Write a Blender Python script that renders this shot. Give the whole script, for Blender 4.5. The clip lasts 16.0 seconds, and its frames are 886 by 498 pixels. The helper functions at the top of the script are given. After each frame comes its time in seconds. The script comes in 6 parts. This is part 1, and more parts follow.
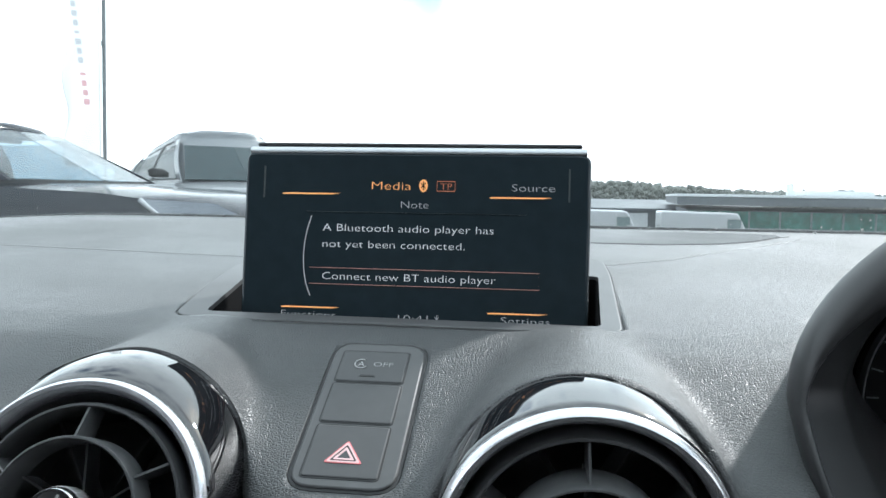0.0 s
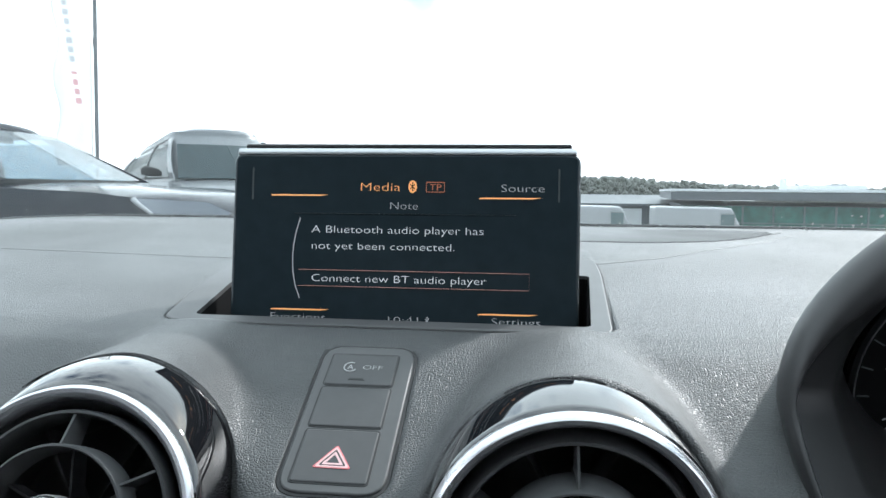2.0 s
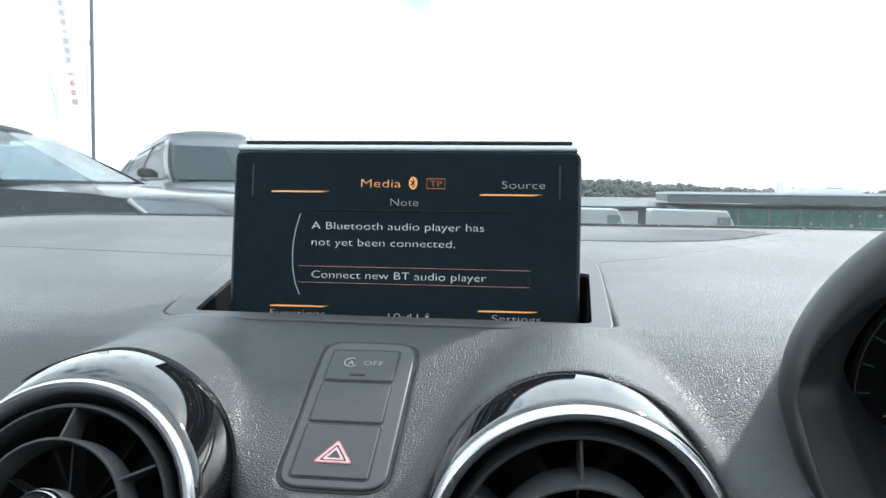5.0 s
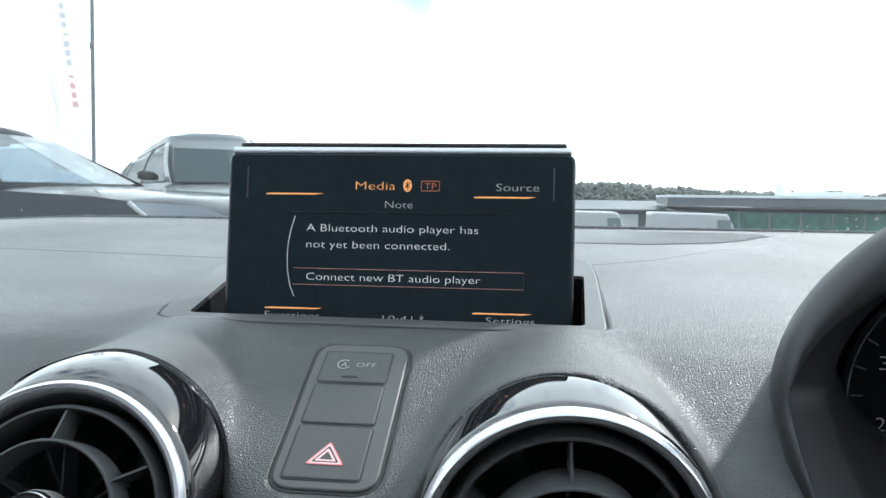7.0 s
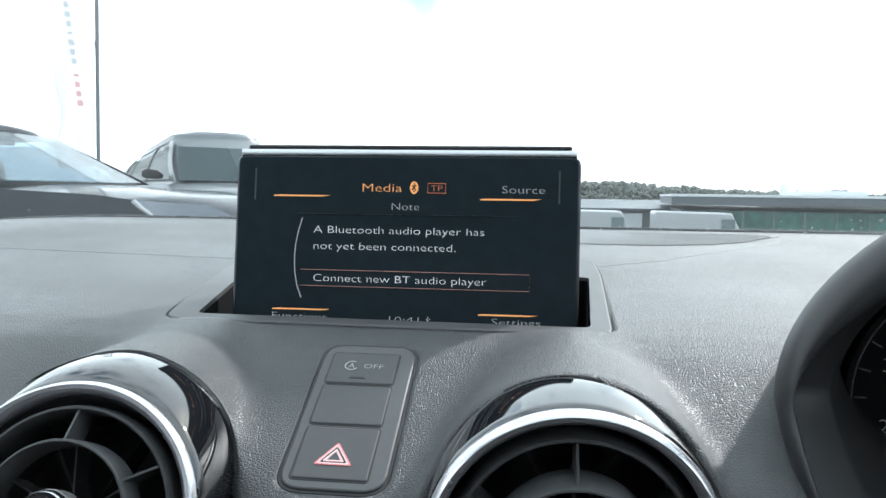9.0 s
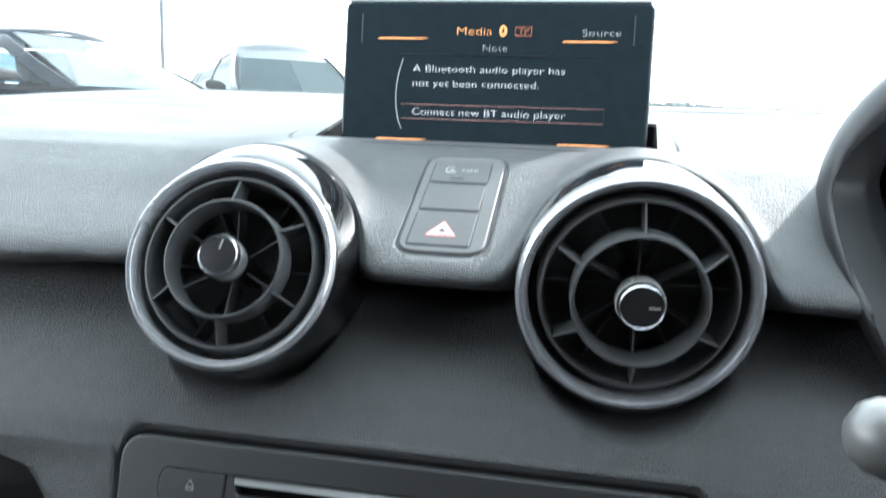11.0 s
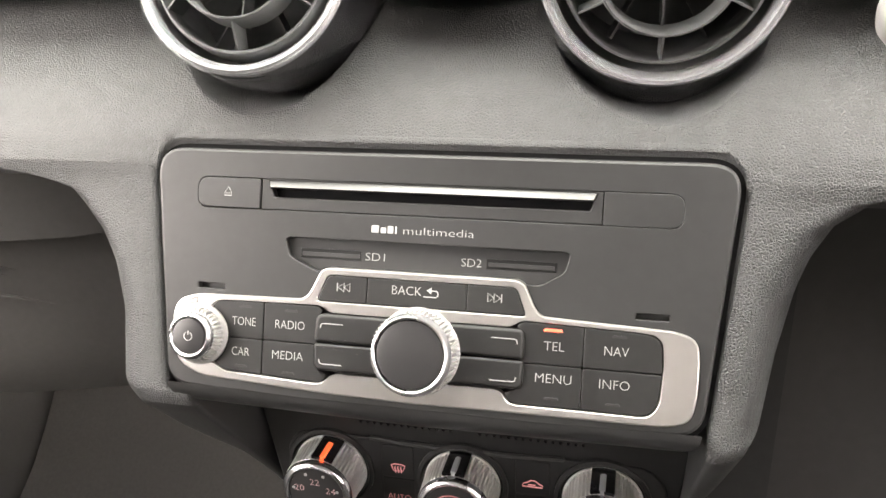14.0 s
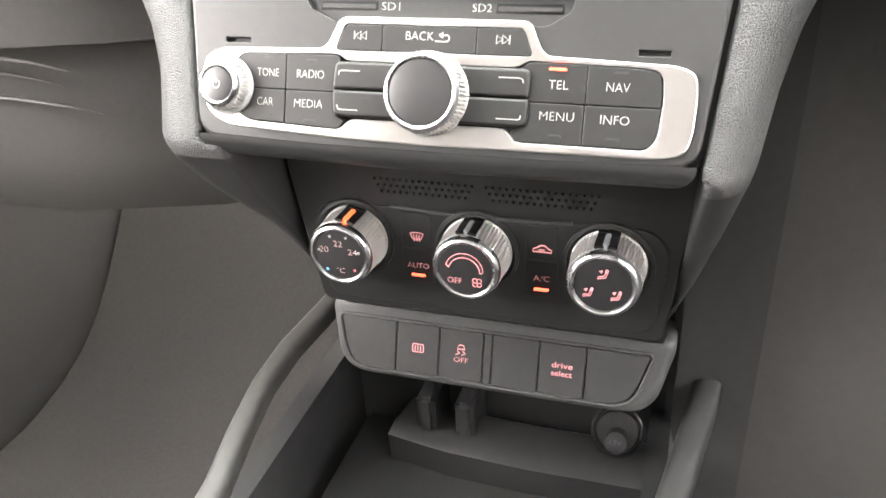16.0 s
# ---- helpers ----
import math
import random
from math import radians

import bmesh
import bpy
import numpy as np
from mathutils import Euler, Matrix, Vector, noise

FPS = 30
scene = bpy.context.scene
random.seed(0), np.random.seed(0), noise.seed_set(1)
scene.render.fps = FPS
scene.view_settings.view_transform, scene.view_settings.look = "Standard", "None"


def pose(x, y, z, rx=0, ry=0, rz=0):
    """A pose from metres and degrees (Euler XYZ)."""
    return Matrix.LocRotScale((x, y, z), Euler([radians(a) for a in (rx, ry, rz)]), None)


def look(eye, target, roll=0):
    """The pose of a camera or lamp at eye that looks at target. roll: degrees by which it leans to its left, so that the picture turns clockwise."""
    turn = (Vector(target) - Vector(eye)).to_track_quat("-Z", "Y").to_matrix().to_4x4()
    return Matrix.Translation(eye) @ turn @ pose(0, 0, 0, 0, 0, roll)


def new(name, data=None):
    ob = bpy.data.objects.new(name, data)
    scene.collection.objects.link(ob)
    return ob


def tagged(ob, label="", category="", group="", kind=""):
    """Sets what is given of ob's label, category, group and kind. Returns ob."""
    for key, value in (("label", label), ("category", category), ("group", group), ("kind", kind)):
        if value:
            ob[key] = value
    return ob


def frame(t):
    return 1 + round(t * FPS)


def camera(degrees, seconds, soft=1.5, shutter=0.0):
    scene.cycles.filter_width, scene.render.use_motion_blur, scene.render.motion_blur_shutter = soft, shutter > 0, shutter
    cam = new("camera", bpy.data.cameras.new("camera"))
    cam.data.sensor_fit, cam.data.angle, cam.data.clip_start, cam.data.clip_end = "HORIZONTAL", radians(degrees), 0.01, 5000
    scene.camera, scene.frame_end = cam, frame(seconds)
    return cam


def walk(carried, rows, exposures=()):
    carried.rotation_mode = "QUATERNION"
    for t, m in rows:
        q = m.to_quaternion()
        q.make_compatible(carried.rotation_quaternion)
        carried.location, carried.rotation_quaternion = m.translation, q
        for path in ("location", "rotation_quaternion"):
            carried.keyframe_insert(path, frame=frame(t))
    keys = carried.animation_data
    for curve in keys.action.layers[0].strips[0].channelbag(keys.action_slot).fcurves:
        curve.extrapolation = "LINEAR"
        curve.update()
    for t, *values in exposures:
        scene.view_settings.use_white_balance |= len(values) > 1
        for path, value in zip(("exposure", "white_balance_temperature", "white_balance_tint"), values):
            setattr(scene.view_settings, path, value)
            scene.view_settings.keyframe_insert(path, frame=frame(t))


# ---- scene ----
cam = camera(58.2, 16.0, shutter=0.25)
PATH = [
    (0, (0.072, -0.476, 1.135), (-0.196, 1.501, 0.994), 0.9),
    (0.5, (0.072, -0.475, 1.135), (-0.192, 1.502, 0.992), 0.8),
    (1, (0.073, -0.474, 1.136), (-0.184, 1.504, 0.99), 0.7),
    (1.5, (0.073, -0.474, 1.136), (-0.177, 1.505, 0.989), 0.6),
    (2, (0.074, -0.474, 1.137), (-0.18, 1.504, 0.988), 0.5),
    (2.5, (0.073, -0.474, 1.135), (-0.181, 1.504, 0.986), 0.6),
    (3, (0.074, -0.474, 1.137), (-0.18, 1.504, 0.983), 0.4),
    (3.5, (0.074, -0.474, 1.137), (-0.175, 1.505, 0.982), 0.5),
    (4, (0.072, -0.473, 1.135), (-0.172, 1.506, 0.985), 0.6),
    (6.5, (0.074, -0.475, 1.134), (-0.174, 1.505, 0.995), 0.7),
    (7, (0.075, -0.474, 1.134), (-0.171, 1.506, 0.998), 0.7),
    (7.5, (0.074, -0.474, 1.134), (-0.171, 1.506, 0.996), 0.8),
    (8, (0.074, -0.475, 1.134), (-0.175, 1.504, 0.996), 0.8),
    (10.3, (0.075, -0.487, 1.138), (-0.214, 1.486, 0.986), 0.7),
    (10.5, (0.076, -0.507, 1.128), (-0.251, 1.458, 0.946), 0.8),
    (10.9, (0.071, -0.538, 1.104), (-0.318, 1.4, 0.794), 1.2),
    (11, (0.069, -0.54, 1.094), (-0.315, 1.392, 0.752), 1.8),
    (11.3, (0.076, -0.549, 1.07), (-0.343, 1.356, 0.626), 0.9),
    (11.5, (0.071, -0.549, 1.065), (-0.319, 1.334, 0.516), 0.2),
    (11.6, (0.073, -0.546, 1.059), (-0.335, 1.325, 0.482), -0.3),
    (12, (0.074, -0.547, 1.051), (-0.335, 1.283, 0.355), -1.2),
    (12.5, (0.076, -0.546, 1.049), (-0.355, 1.251, 0.283), -1.8),
    (13, (0.077, -0.546, 1.05), (-0.365, 1.241, 0.27), -2.2),
    (13.5, (0.077, -0.548, 1.05), (-0.369, 1.236, 0.264), -2.4),
    (14, (0.077, -0.549, 1.049), (-0.379, 1.23, 0.258), -2.5),
    (14.5, (0.088, -0.561, 1.055), (-0.39, 1.207, 0.251), -3.0),
    (15, (0.115, -0.588, 1.042), (-0.447, 1.119, 0.164), -4.3),
    (15.2, (0.115, -0.588, 1.031), (-0.476, 1.09, 0.117), -4.5),
    (15.5, (0.11, -0.589, 1.021), (-0.475, 1.073, 0.074), -4.3),
    (15.8, (0.1065, -0.591, 1.008), (-0.464, 1.0615, 0.028), -3.75),
    (16, (0.103, -0.587, 0.996), (-0.467, 1.06, 0.014), -3.4),
]
walk(cam, [(t, look(eye, target, roll)) for t, eye, target, roll in PATH],
     [(0.0, 1.2, 5950, 8), (8.2, 1.2, 5950, 8), (10.5, 1.22, 5950, 8), (11.0, 2.35, 5900, 7), (11.6, 2.6, 7200, 16), (12.0, 3.2, 7500, 18), (12.5, 3.95, 7600, 17), (14.5, 4.25, 7500, 16), (15.2, 4.55, 7300, 15), (16.0, 5.05, 7200, 15)])

# ---- world, sun, exposure ----
SUN_EL, SUN_AZ = 37.0, 40.0          # degrees above the horizon; degrees to the right of the car's nose
world = bpy.data.worlds.new("sky")
scene.world = world
world.use_nodes = True
wn, wl = world.node_tree.nodes, world.node_tree.links
wn.clear()
w_out, w_bg = wn.new("ShaderNodeOutputWorld"), wn.new("ShaderNodeBackground")
w_sky = wn.new("ShaderNodeTexSky")
w_sky.sky_type, w_sky.sun_disc = "NISHITA", False
w_sky.sun_elevation, w_sky.sun_rotation = radians(SUN_EL), radians(SUN_AZ)
w_sky.dust_density, w_sky.air_density = 2.0, 1.2
w_co, w_noise, w_ramp, w_mix = (wn.new("ShaderNodeTexCoord"), wn.new("ShaderNodeTexNoise"), wn.new("ShaderNodeValToRGB"), wn.new("ShaderNodeMix"))
w_noise.inputs["Scale"].default_value, w_noise.inputs["Detail"].default_value, w_noise.inputs["Roughness"].default_value = 3.1, 7.0, 0.55
w_ramp.color_ramp.elements[0].position, w_ramp.color_ramp.elements[1].position = 0.33, 0.50
w_mix.data_type = "RGBA"
w_mix.inputs["B"].default_value = (13.0, 13.2, 13.4, 1)
wl.new(w_co.outputs["Generated"], w_noise.inputs["Vector"])
wl.new(w_noise.outputs["Fac"], w_ramp.inputs["Fac"])
w_sep, w_low, w_max = wn.new("ShaderNodeSeparateXYZ"), wn.new("ShaderNodeMapRange"), wn.new("ShaderNodeMath")
w_low.inputs["From Min"].default_value, w_low.inputs["From Max"].default_value = 0.30, 0.16      # cloud closes towards the horizon
w_max.operation = "MAXIMUM"
wl.new(w_co.outputs["Generated"], w_sep.inputs[0]), wl.new(w_sep.outputs["Z"], w_low.inputs["Value"])
wl.new(w_ramp.outputs["Color"], w_max.inputs[0]), wl.new(w_low.outputs["Result"], w_max.inputs[1])
w_dot, w_gap, w_cut = wn.new("ShaderNodeVectorMath"), wn.new("ShaderNodeMapRange"), wn.new("ShaderNodeMath")
w_dot.operation, w_cut.operation = "DOT_PRODUCT", "SUBTRACT"
w_dot.inputs[1].default_value = (-0.204, 0.953, 0.226)                # a small gap of blue high over the car's nose
w_gap.interpolation_type = "SMOOTHSTEP"
w_gap.inputs["From Min"].default_value, w_gap.inputs["From Max"].default_value, w_gap.inputs["To Max"].default_value = 0.9968, 0.9994, 0.7
w_cut.use_clamp = True
wl.new(w_co.outputs["Generated"], w_dot.inputs[0]), wl.new(w_dot.outputs["Value"], w_gap.inputs["Value"])
wl.new(w_max.outputs[0], w_cut.inputs[0]), wl.new(w_gap.outputs["Result"], w_cut.inputs[1])
wl.new(w_cut.outputs[0], w_mix.inputs["Factor"])
wl.new(w_sky.outputs["Color"], w_mix.inputs["A"])
wl.new(w_mix.outputs["Result"], w_bg.inputs["Color"])
wl.new(w_bg.outputs["Background"], w_out.inputs["Surface"])
w_bg.inputs["Strength"].default_value = 0.10

sun = new("sun", bpy.data.lights.new("sun", "SUN"))
sun.data.energy, sun.data.angle, sun.data.color = 2.2, radians(2.5), (1.0, 0.96, 0.9)
a, e = radians(SUN_AZ), radians(SUN_EL)
sun.matrix_world = look((math.sin(a) * math.cos(e) * 30, math.cos(a) * math.cos(e) * 30, math.sin(e) * 30), (0, 0, 0))


# ---- materials ----
def material(name, colour, rough=0.5, metal=0.0, spot=0.25, scale=60.0, bump=0.0, bump_scale=900.0, cells=False, coat=0.0, emit=0.0, spec=0.5, rough_var=0.08):
    """A surface with uneven colour and gloss at two scales, and fine relief (a grain of cells, or noise)."""
    m = bpy.data.materials.new(name)
    m.use_nodes = True
    n, l = m.node_tree.nodes, m.node_tree.links
    b = n["Principled BSDF"]
    co = n.new("ShaderNodeTexCoord")
    big, small, mix, ramp = n.new("ShaderNodeTexNoise"), n.new("ShaderNodeTexNoise"), n.new("ShaderNodeMix"), n.new("ShaderNodeMapRange")
    big.inputs["Scale"].default_value, big.inputs["Detail"].default_value = scale * 0.25, 4.0
    small.inputs["Scale"].default_value, small.inputs["Detail"].default_value = scale * 4, 3.0
    add = n.new("ShaderNodeMath")
    add.operation = "ADD"
    l.new(co.outputs["Object"], big.inputs["Vector"]), l.new(co.outputs["Object"], small.inputs["Vector"])
    l.new(big.outputs["Fac"], add.inputs[0]), l.new(small.outputs["Fac"], add.inputs[1])
    mix.data_type, mix.blend_type = "RGBA", "MIX"
    c = Vector(colour)
    mix.inputs["A"].default_value = (*(c * (1 - spot)), 1)
    mix.inputs["B"].default_value = (*[min(1.0, v) for v in c * (1 + spot)], 1)
    ramp.inputs["From Min"].default_value, ramp.inputs["From Max"].default_value = 0.7, 1.3
    l.new(add.outputs[0], ramp.inputs["Value"]), l.new(ramp.outputs["Result"], mix.inputs["Factor"])
    l.new(mix.outputs["Result"], b.inputs["Base Color"])
    rr = n.new("ShaderNodeMapRange")
    rr.inputs["From Min"].default_value, rr.inputs["From Max"].default_value = 0.3, 0.7
    rr.inputs["To Min"].default_value, rr.inputs["To Max"].default_value = max(0.02, rough - rough_var), min(1.0, rough + rough_var)
    l.new(big.outputs["Fac"], rr.inputs["Value"]), l.new(rr.outputs["Result"], b.inputs["Roughness"])
    b.inputs["Metallic"].default_value, b.inputs["Coat Weight"].default_value = metal, coat
    b.inputs["Specular IOR Level"].default_value = spec
    if bump:
        bn = n.new("ShaderNodeBump")
        bn.inputs["Strength"].default_value, bn.inputs["Distance"].default_value = bump, 0.0006
        if cells:
            tex = n.new("ShaderNodeTexVoronoi")
            tex.feature = "DISTANCE_TO_EDGE"
            crease = n.new("ShaderNodeMapRange")
            crease.interpolation_type = "SMOOTHSTEP"
            crease.inputs["From Max"].default_value = 0.22
            warp = n.new("ShaderNodeTexNoise")
            warp.inputs["Scale"].default_value = bump_scale * 0.35
            vm = n.new("ShaderNodeVectorMath")
            vm.operation = "MULTIPLY_ADD"
            vm.inputs[1].default_value = (0.0006, 0.0006, 0.0006)
            l.new(warp.outputs["Color"], vm.inputs[0]), l.new(co.outputs["Object"], vm.inputs[2]), l.new(co.outputs["Object"], warp.inputs["Vector"])
            l.new(vm.outputs[0], tex.inputs["Vector"])
            tex.inputs["Scale"].default_value = bump_scale
            l.new(tex.outputs["Distance"], crease.inputs["Value"]), l.new(crease.outputs["Result"], bn.inputs["Height"])
        else:
            tex = n.new("ShaderNodeTexNoise")
            tex.inputs["Scale"].default_value, tex.inputs["Detail"].default_value = bump_scale, 3.0
            l.new(co.outputs["Object"], tex.inputs["Vector"])
            l.new(tex.outputs["Fac"], bn.inputs["Height"])
        l.new(bn.outputs["Normal"], b.inputs["Normal"])
    if emit:
        b.inputs["Emission Color"].default_value = (*colour, 1)
        b.inputs["Emission Strength"].default_value = emit
    return m


def glass_material(name, tint, gloss=0.03, haze=0.0):
    """Clear pane: passes light, with a mirror share that grows towards grazing angles and a little dust."""
    m = bpy.data.materials.new(name)
    m.use_nodes = True
    n, l = m.node_tree.nodes, m.node_tree.links
    n.clear()
    out, tr, gl, mx, fr = (n.new("ShaderNodeOutputMaterial"), n.new("ShaderNodeBsdfTransparent"), n.new("ShaderNodeBsdfGlossy"), n.new("ShaderNodeMixShader"), n.new("ShaderNodeLayerWeight"))
    pw, sc = n.new("ShaderNodeMath"), n.new("ShaderNodeMath")
    pw.operation, sc.operation = "POWER", "MULTIPLY_ADD"
    pw.inputs[1].default_value, sc.inputs[1].default_value, sc.inputs[2].default_value = 5.0, 0.9, 0.03
    tr.inputs["Color"].default_value = (*tint, 1)
    gl.inputs["Roughness"].default_value = gloss
    fr.inputs["Blend"].default_value = 0.5
    l.new(fr.outputs["Facing"], pw.inputs[0]), l.new(pw.outputs[0], sc.inputs[0]), l.new(sc.outputs[0], mx.inputs["Fac"]), l.new(tr.outputs[0], mx.inputs[1]), l.new(gl.outputs[0], mx.inputs[2])
    last = mx
    if haze:
        df, m2, nz, mr, co = (n.new("ShaderNodeBsdfDiffuse"), n.new("ShaderNodeMixShader"), n.new("ShaderNodeTexNoise"), n.new("ShaderNodeMapRange"), n.new("ShaderNodeTexCoord"))
        nz.inputs["Scale"].default_value, nz.inputs["Detail"].default_value = 5.0, 6.0
        mr.inputs["To Min"].default_value, mr.inputs["To Max"].default_value = haze * 0.4, haze
        l.new(co.outputs["Object"], nz.inputs["Vector"]), l.new(nz.outputs["Fac"], mr.inputs["Value"]), l.new(mr.outputs["Result"], m2.inputs["Fac"])
        l.new(mx.outputs[0], m2.inputs[1]), l.new(df.outputs[0], m2.inputs[2])
        last = m2
    l.new(last.outputs[0], out.inputs["Surface"])
    return m


LEATHER = material("dash_skin", (0.068, 0.071, 0.072), 0.46, spot=0.12, scale=30, bump=0.50, bump_scale=900, cells=True, spec=0.40)
PLASTIC = material("matt_plastic", (0.021, 0.0215, 0.022), 0.44, spot=0.1, scale=50, bump=0.08, bump_scale=2600, spec=0.4)
FASCIA = material("fascia_skin", (0.056, 0.0575, 0.0585), 0.48, spot=0.12, scale=30, bump=0.70, bump_scale=900, cells=True, spec=0.38)
HOOD = material("hood_plastic", (0.026, 0.0265, 0.027), 0.48, spot=0.08, scale=40, bump=0.05, bump_scale=2400, spec=0.45)
SOFT_BLACK = material("soft_black", (0.019, 0.0195, 0.020), 0.5, spot=0.12, scale=40, bump=0.05, bump_scale=1800)
DARK = material("recess_black", (0.014, 0.014, 0.0145), 0.6, spot=0.2, scale=60)
VENT_BLACK = material("vent_black", (0.075, 0.077, 0.078), 0.42, spot=0.15, scale=60, spec=0.3)
# darker copy of HOOD: the shade inside the binnacle is put into its colour
LINING_SHADE = material("hood_lining", (0.011, 0.0115, 0.012), 0.5, spot=0.1, scale=40, spec=0.3)
WELL_BLACK = material("well_black", (0.005, 0.005, 0.0055), 0.8, spot=0.2, scale=60, spec=0.08)
FRAME_GREY = material("frame_plastic", (0.070, 0.071, 0.072), 0.46, spot=0.06, scale=50, bump=0.04, bump_scale=2400, spec=0.4)
PIANO = material("gloss_black", (0.006, 0.006, 0.007), 0.05, spot=0.2, scale=20, coat=1.0, rough_var=0.02)
RING = material("satin_ring", (0.62, 0.63, 0.65), 0.24, metal=0.74, spot=0.05, scale=80, rough_var=0.05)
CHROME = material("satin_chrome", (0.60, 0.61, 0.63), 0.27, metal=1.0, spot=0.05, scale=80, rough_var=0.05)
SILVER = material("silver_paint", (0.47, 0.463, 0.448), 0.30, metal=0.9, spot=0.02, scale=60, rough_var=0.02)
TRIM_METAL = material("trim_metal", (0.42, 0.43, 0.44), 0.36, metal=1.0, spot=0.05, scale=80)
STRIP_METAL = material("brushed_strip", (0.105, 0.105, 0.104), 0.42, metal=1.0, spot=0.06, scale=120)
KNURL = material("knurled_metal", (0.32, 0.317, 0.31), 0.38, metal=0.4, spot=0.05, scale=120)
GLOVE_GREY = material("glove_plastic", (0.060, 0.059, 0.0575), 0.55, spot=0.08, scale=50, bump=0.08, bump_scale=2400)
# paler copy of KNURL: light caught by the knobs' sides is put into the colour
KNURL_HIGHLIT = material("highlit_knurled_metal", (0.52, 0.515, 0.505), 0.34, metal=0.5, spot=0.05, scale=120)
SURROUND = material("grey_plastic", (0.045, 0.046, 0.047), 0.5, spot=0.08, scale=50, bump=0.08, bump_scale=2400)
BUTTON = material("button_rubber", (0.013, 0.0132, 0.0135), 0.46, spot=0.1, scale=60, bump=0.05, bump_scale=2400, spec=0.35)
KNOB_FACE = material("knob_face", (0.018, 0.018, 0.019), 0.34, spot=0.12, scale=40)
SCREEN = material("screen_glass", (0.019, 0.028, 0.033), 0.10, spot=0.1, scale=30, rough_var=0.02, spec=0.22)
WHITE_PRINT = material("white_print", (0.33, 0.33, 0.325), 0.5, spot=0.03)
GREY_PRINT = material("grey_print", (0.045, 0.056, 0.057), 0.4, spot=0.05)
RED_PRINT = material("red_print", (0.62, 0.16, 0.17), 0.45, spot=0.08)
WHITE_RED = material("pale_red_print", (0.66, 0.44, 0.44), 0.45, spot=0.05)
PINK_PRINT = material("lit_red_print", (0.72, 0.29, 0.30), 0.45, spot=0.05, emit=0.018)
BLUE_PRINT = material("blue_print", (0.1, 0.35, 0.6), 0.5, spot=0.05, emit=0.02)
AMBER = material("amber_line", (0.80, 0.36, 0.13), 0.4, spot=0.02, emit=0.26)
AMBER_DIM = material("dim_amber_line", (0.42, 0.15, 0.08), 0.4, spot=0.02, emit=0.3)
NOTE_LINE = material("lit_salmon", (0.36, 0.20, 0.17), 0.4, spot=0.02, emit=0.24)
SCREEN_WHITE = material("lit_white", (0.45, 0.47, 0.48), 0.4, spot=0.02, emit=0.42)
SCREEN_GREY = material("lit_grey", (0.28, 0.29, 0.30), 0.4, spot=0.02, emit=0.32)
LED = material("lit_led", (1.0, 0.11, 0.06), 0.3, spot=0.02, emit=0.16)
POINTER_LIT = material("lit_pointer", (0.9, 0.13, 0.045), 0.3, spot=0.02, emit=0.07)
POINTER = material("clear_pointer", (0.22, 0.23, 0.24), 0.25, spot=0.05)
CARPET = material("carpet", (0.045, 0.0435, 0.041), 0.95, spot=0.14, scale=60, bump=0.7, bump_scale=1400)
LINING = material("roof_lining", (0.44, 0.43, 0.41), 0.9, spot=0.08, scale=50, bump=0.2, bump_scale=1500)
TARMAC = material("tarmac", (0.055, 0.055, 0.056), 0.85, spot=0.3, scale=1.2, bump=0.5, bump_scale=90)
PAINT_DARK = material("dark_metallic_paint", (0.007, 0.010, 0.017), 0.14, metal=0.0, spot=0.1, scale=6, spec=0.18, rough_var=0.04)
PAINT_GREY = material("grey_metallic_paint", (0.11, 0.12, 0.13), 0.38, metal=0.0, spot=0.1, scale=6, coat=0.5, rough_var=0.04)
TYRE = material("tyre", (0.02, 0.02, 0.02), 0.8, spot=0.2, scale=20, bump=0.3, bump_scale=200)
DARK_GLASS = material("dark_glass", (0.026, 0.040, 0.044), 0.2, spot=0.3, scale=3, spec=0.16, rough_var=0.04)
CAR_GLASS = glass_material("tinted_glass", (0.56, 0.63, 0.67), 0.02)
LAMP_GLASS = material("lamp_lens", (0.15, 0.165, 0.185), 0.14, metal=0.5, spot=0.2, scale=20, coat=1.0, rough_var=0.03)
WINDSCREEN = glass_material("windscreen_glass", (0.93, 0.965, 0.955), 0.01, haze=0.020)
FOOTWELL = material("footwell_plastic", (0.043, 0.042, 0.041), 0.55, spot=0.1, scale=40, bump=0.05, bump_scale=1800)
SWITCH_GREY = material("switch_grey", (0.030, 0.0305, 0.031), 0.46, spot=0.1, scale=50, bump=0.08, bump_scale=2600, spec=0.4)
CLIMATE_BLACK = material("climate_black", (0.013, 0.0132, 0.0136), 0.48, spot=0.12, scale=40, bump=0.05, bump_scale=1800, spec=0.28)
SOCKET_BLACK = material("socket_black", (0.007, 0.007, 0.0075), 0.4, spot=0.15, scale=60, spec=0.3)
FRIT = material("black_frit", (0.01, 0.01, 0.011), 0.25, spot=0.1)
FLAG = material("flag_cloth", (0.78, 0.78, 0.79), 0.8, spot=0.05, scale=3, bump=0.2, bump_scale=60)
FLAG.node_tree.nodes["Principled BSDF"].inputs["Subsurface Weight"].default_value = 0.0
_n, _l = FLAG.node_tree.nodes, FLAG.node_tree.links
_t, _m = _n.new("ShaderNodeBsdfTranslucent"), _n.new("ShaderNodeMixShader")
_t.inputs["Color"].default_value, _m.inputs["Fac"].default_value = (0.96, 0.95, 0.94, 1), 0.75
_l.new(_n["Principled BSDF"].outputs[0], _m.inputs[1]), _l.new(_t.outputs[0], _m.inputs[2]), _l.new(_m.outputs[0], _n["Material Output"].inputs["Surface"])
FLAG_GREY = material("flag_grey_print", (0.55, 0.56, 0.58), 0.8, spot=0.05)
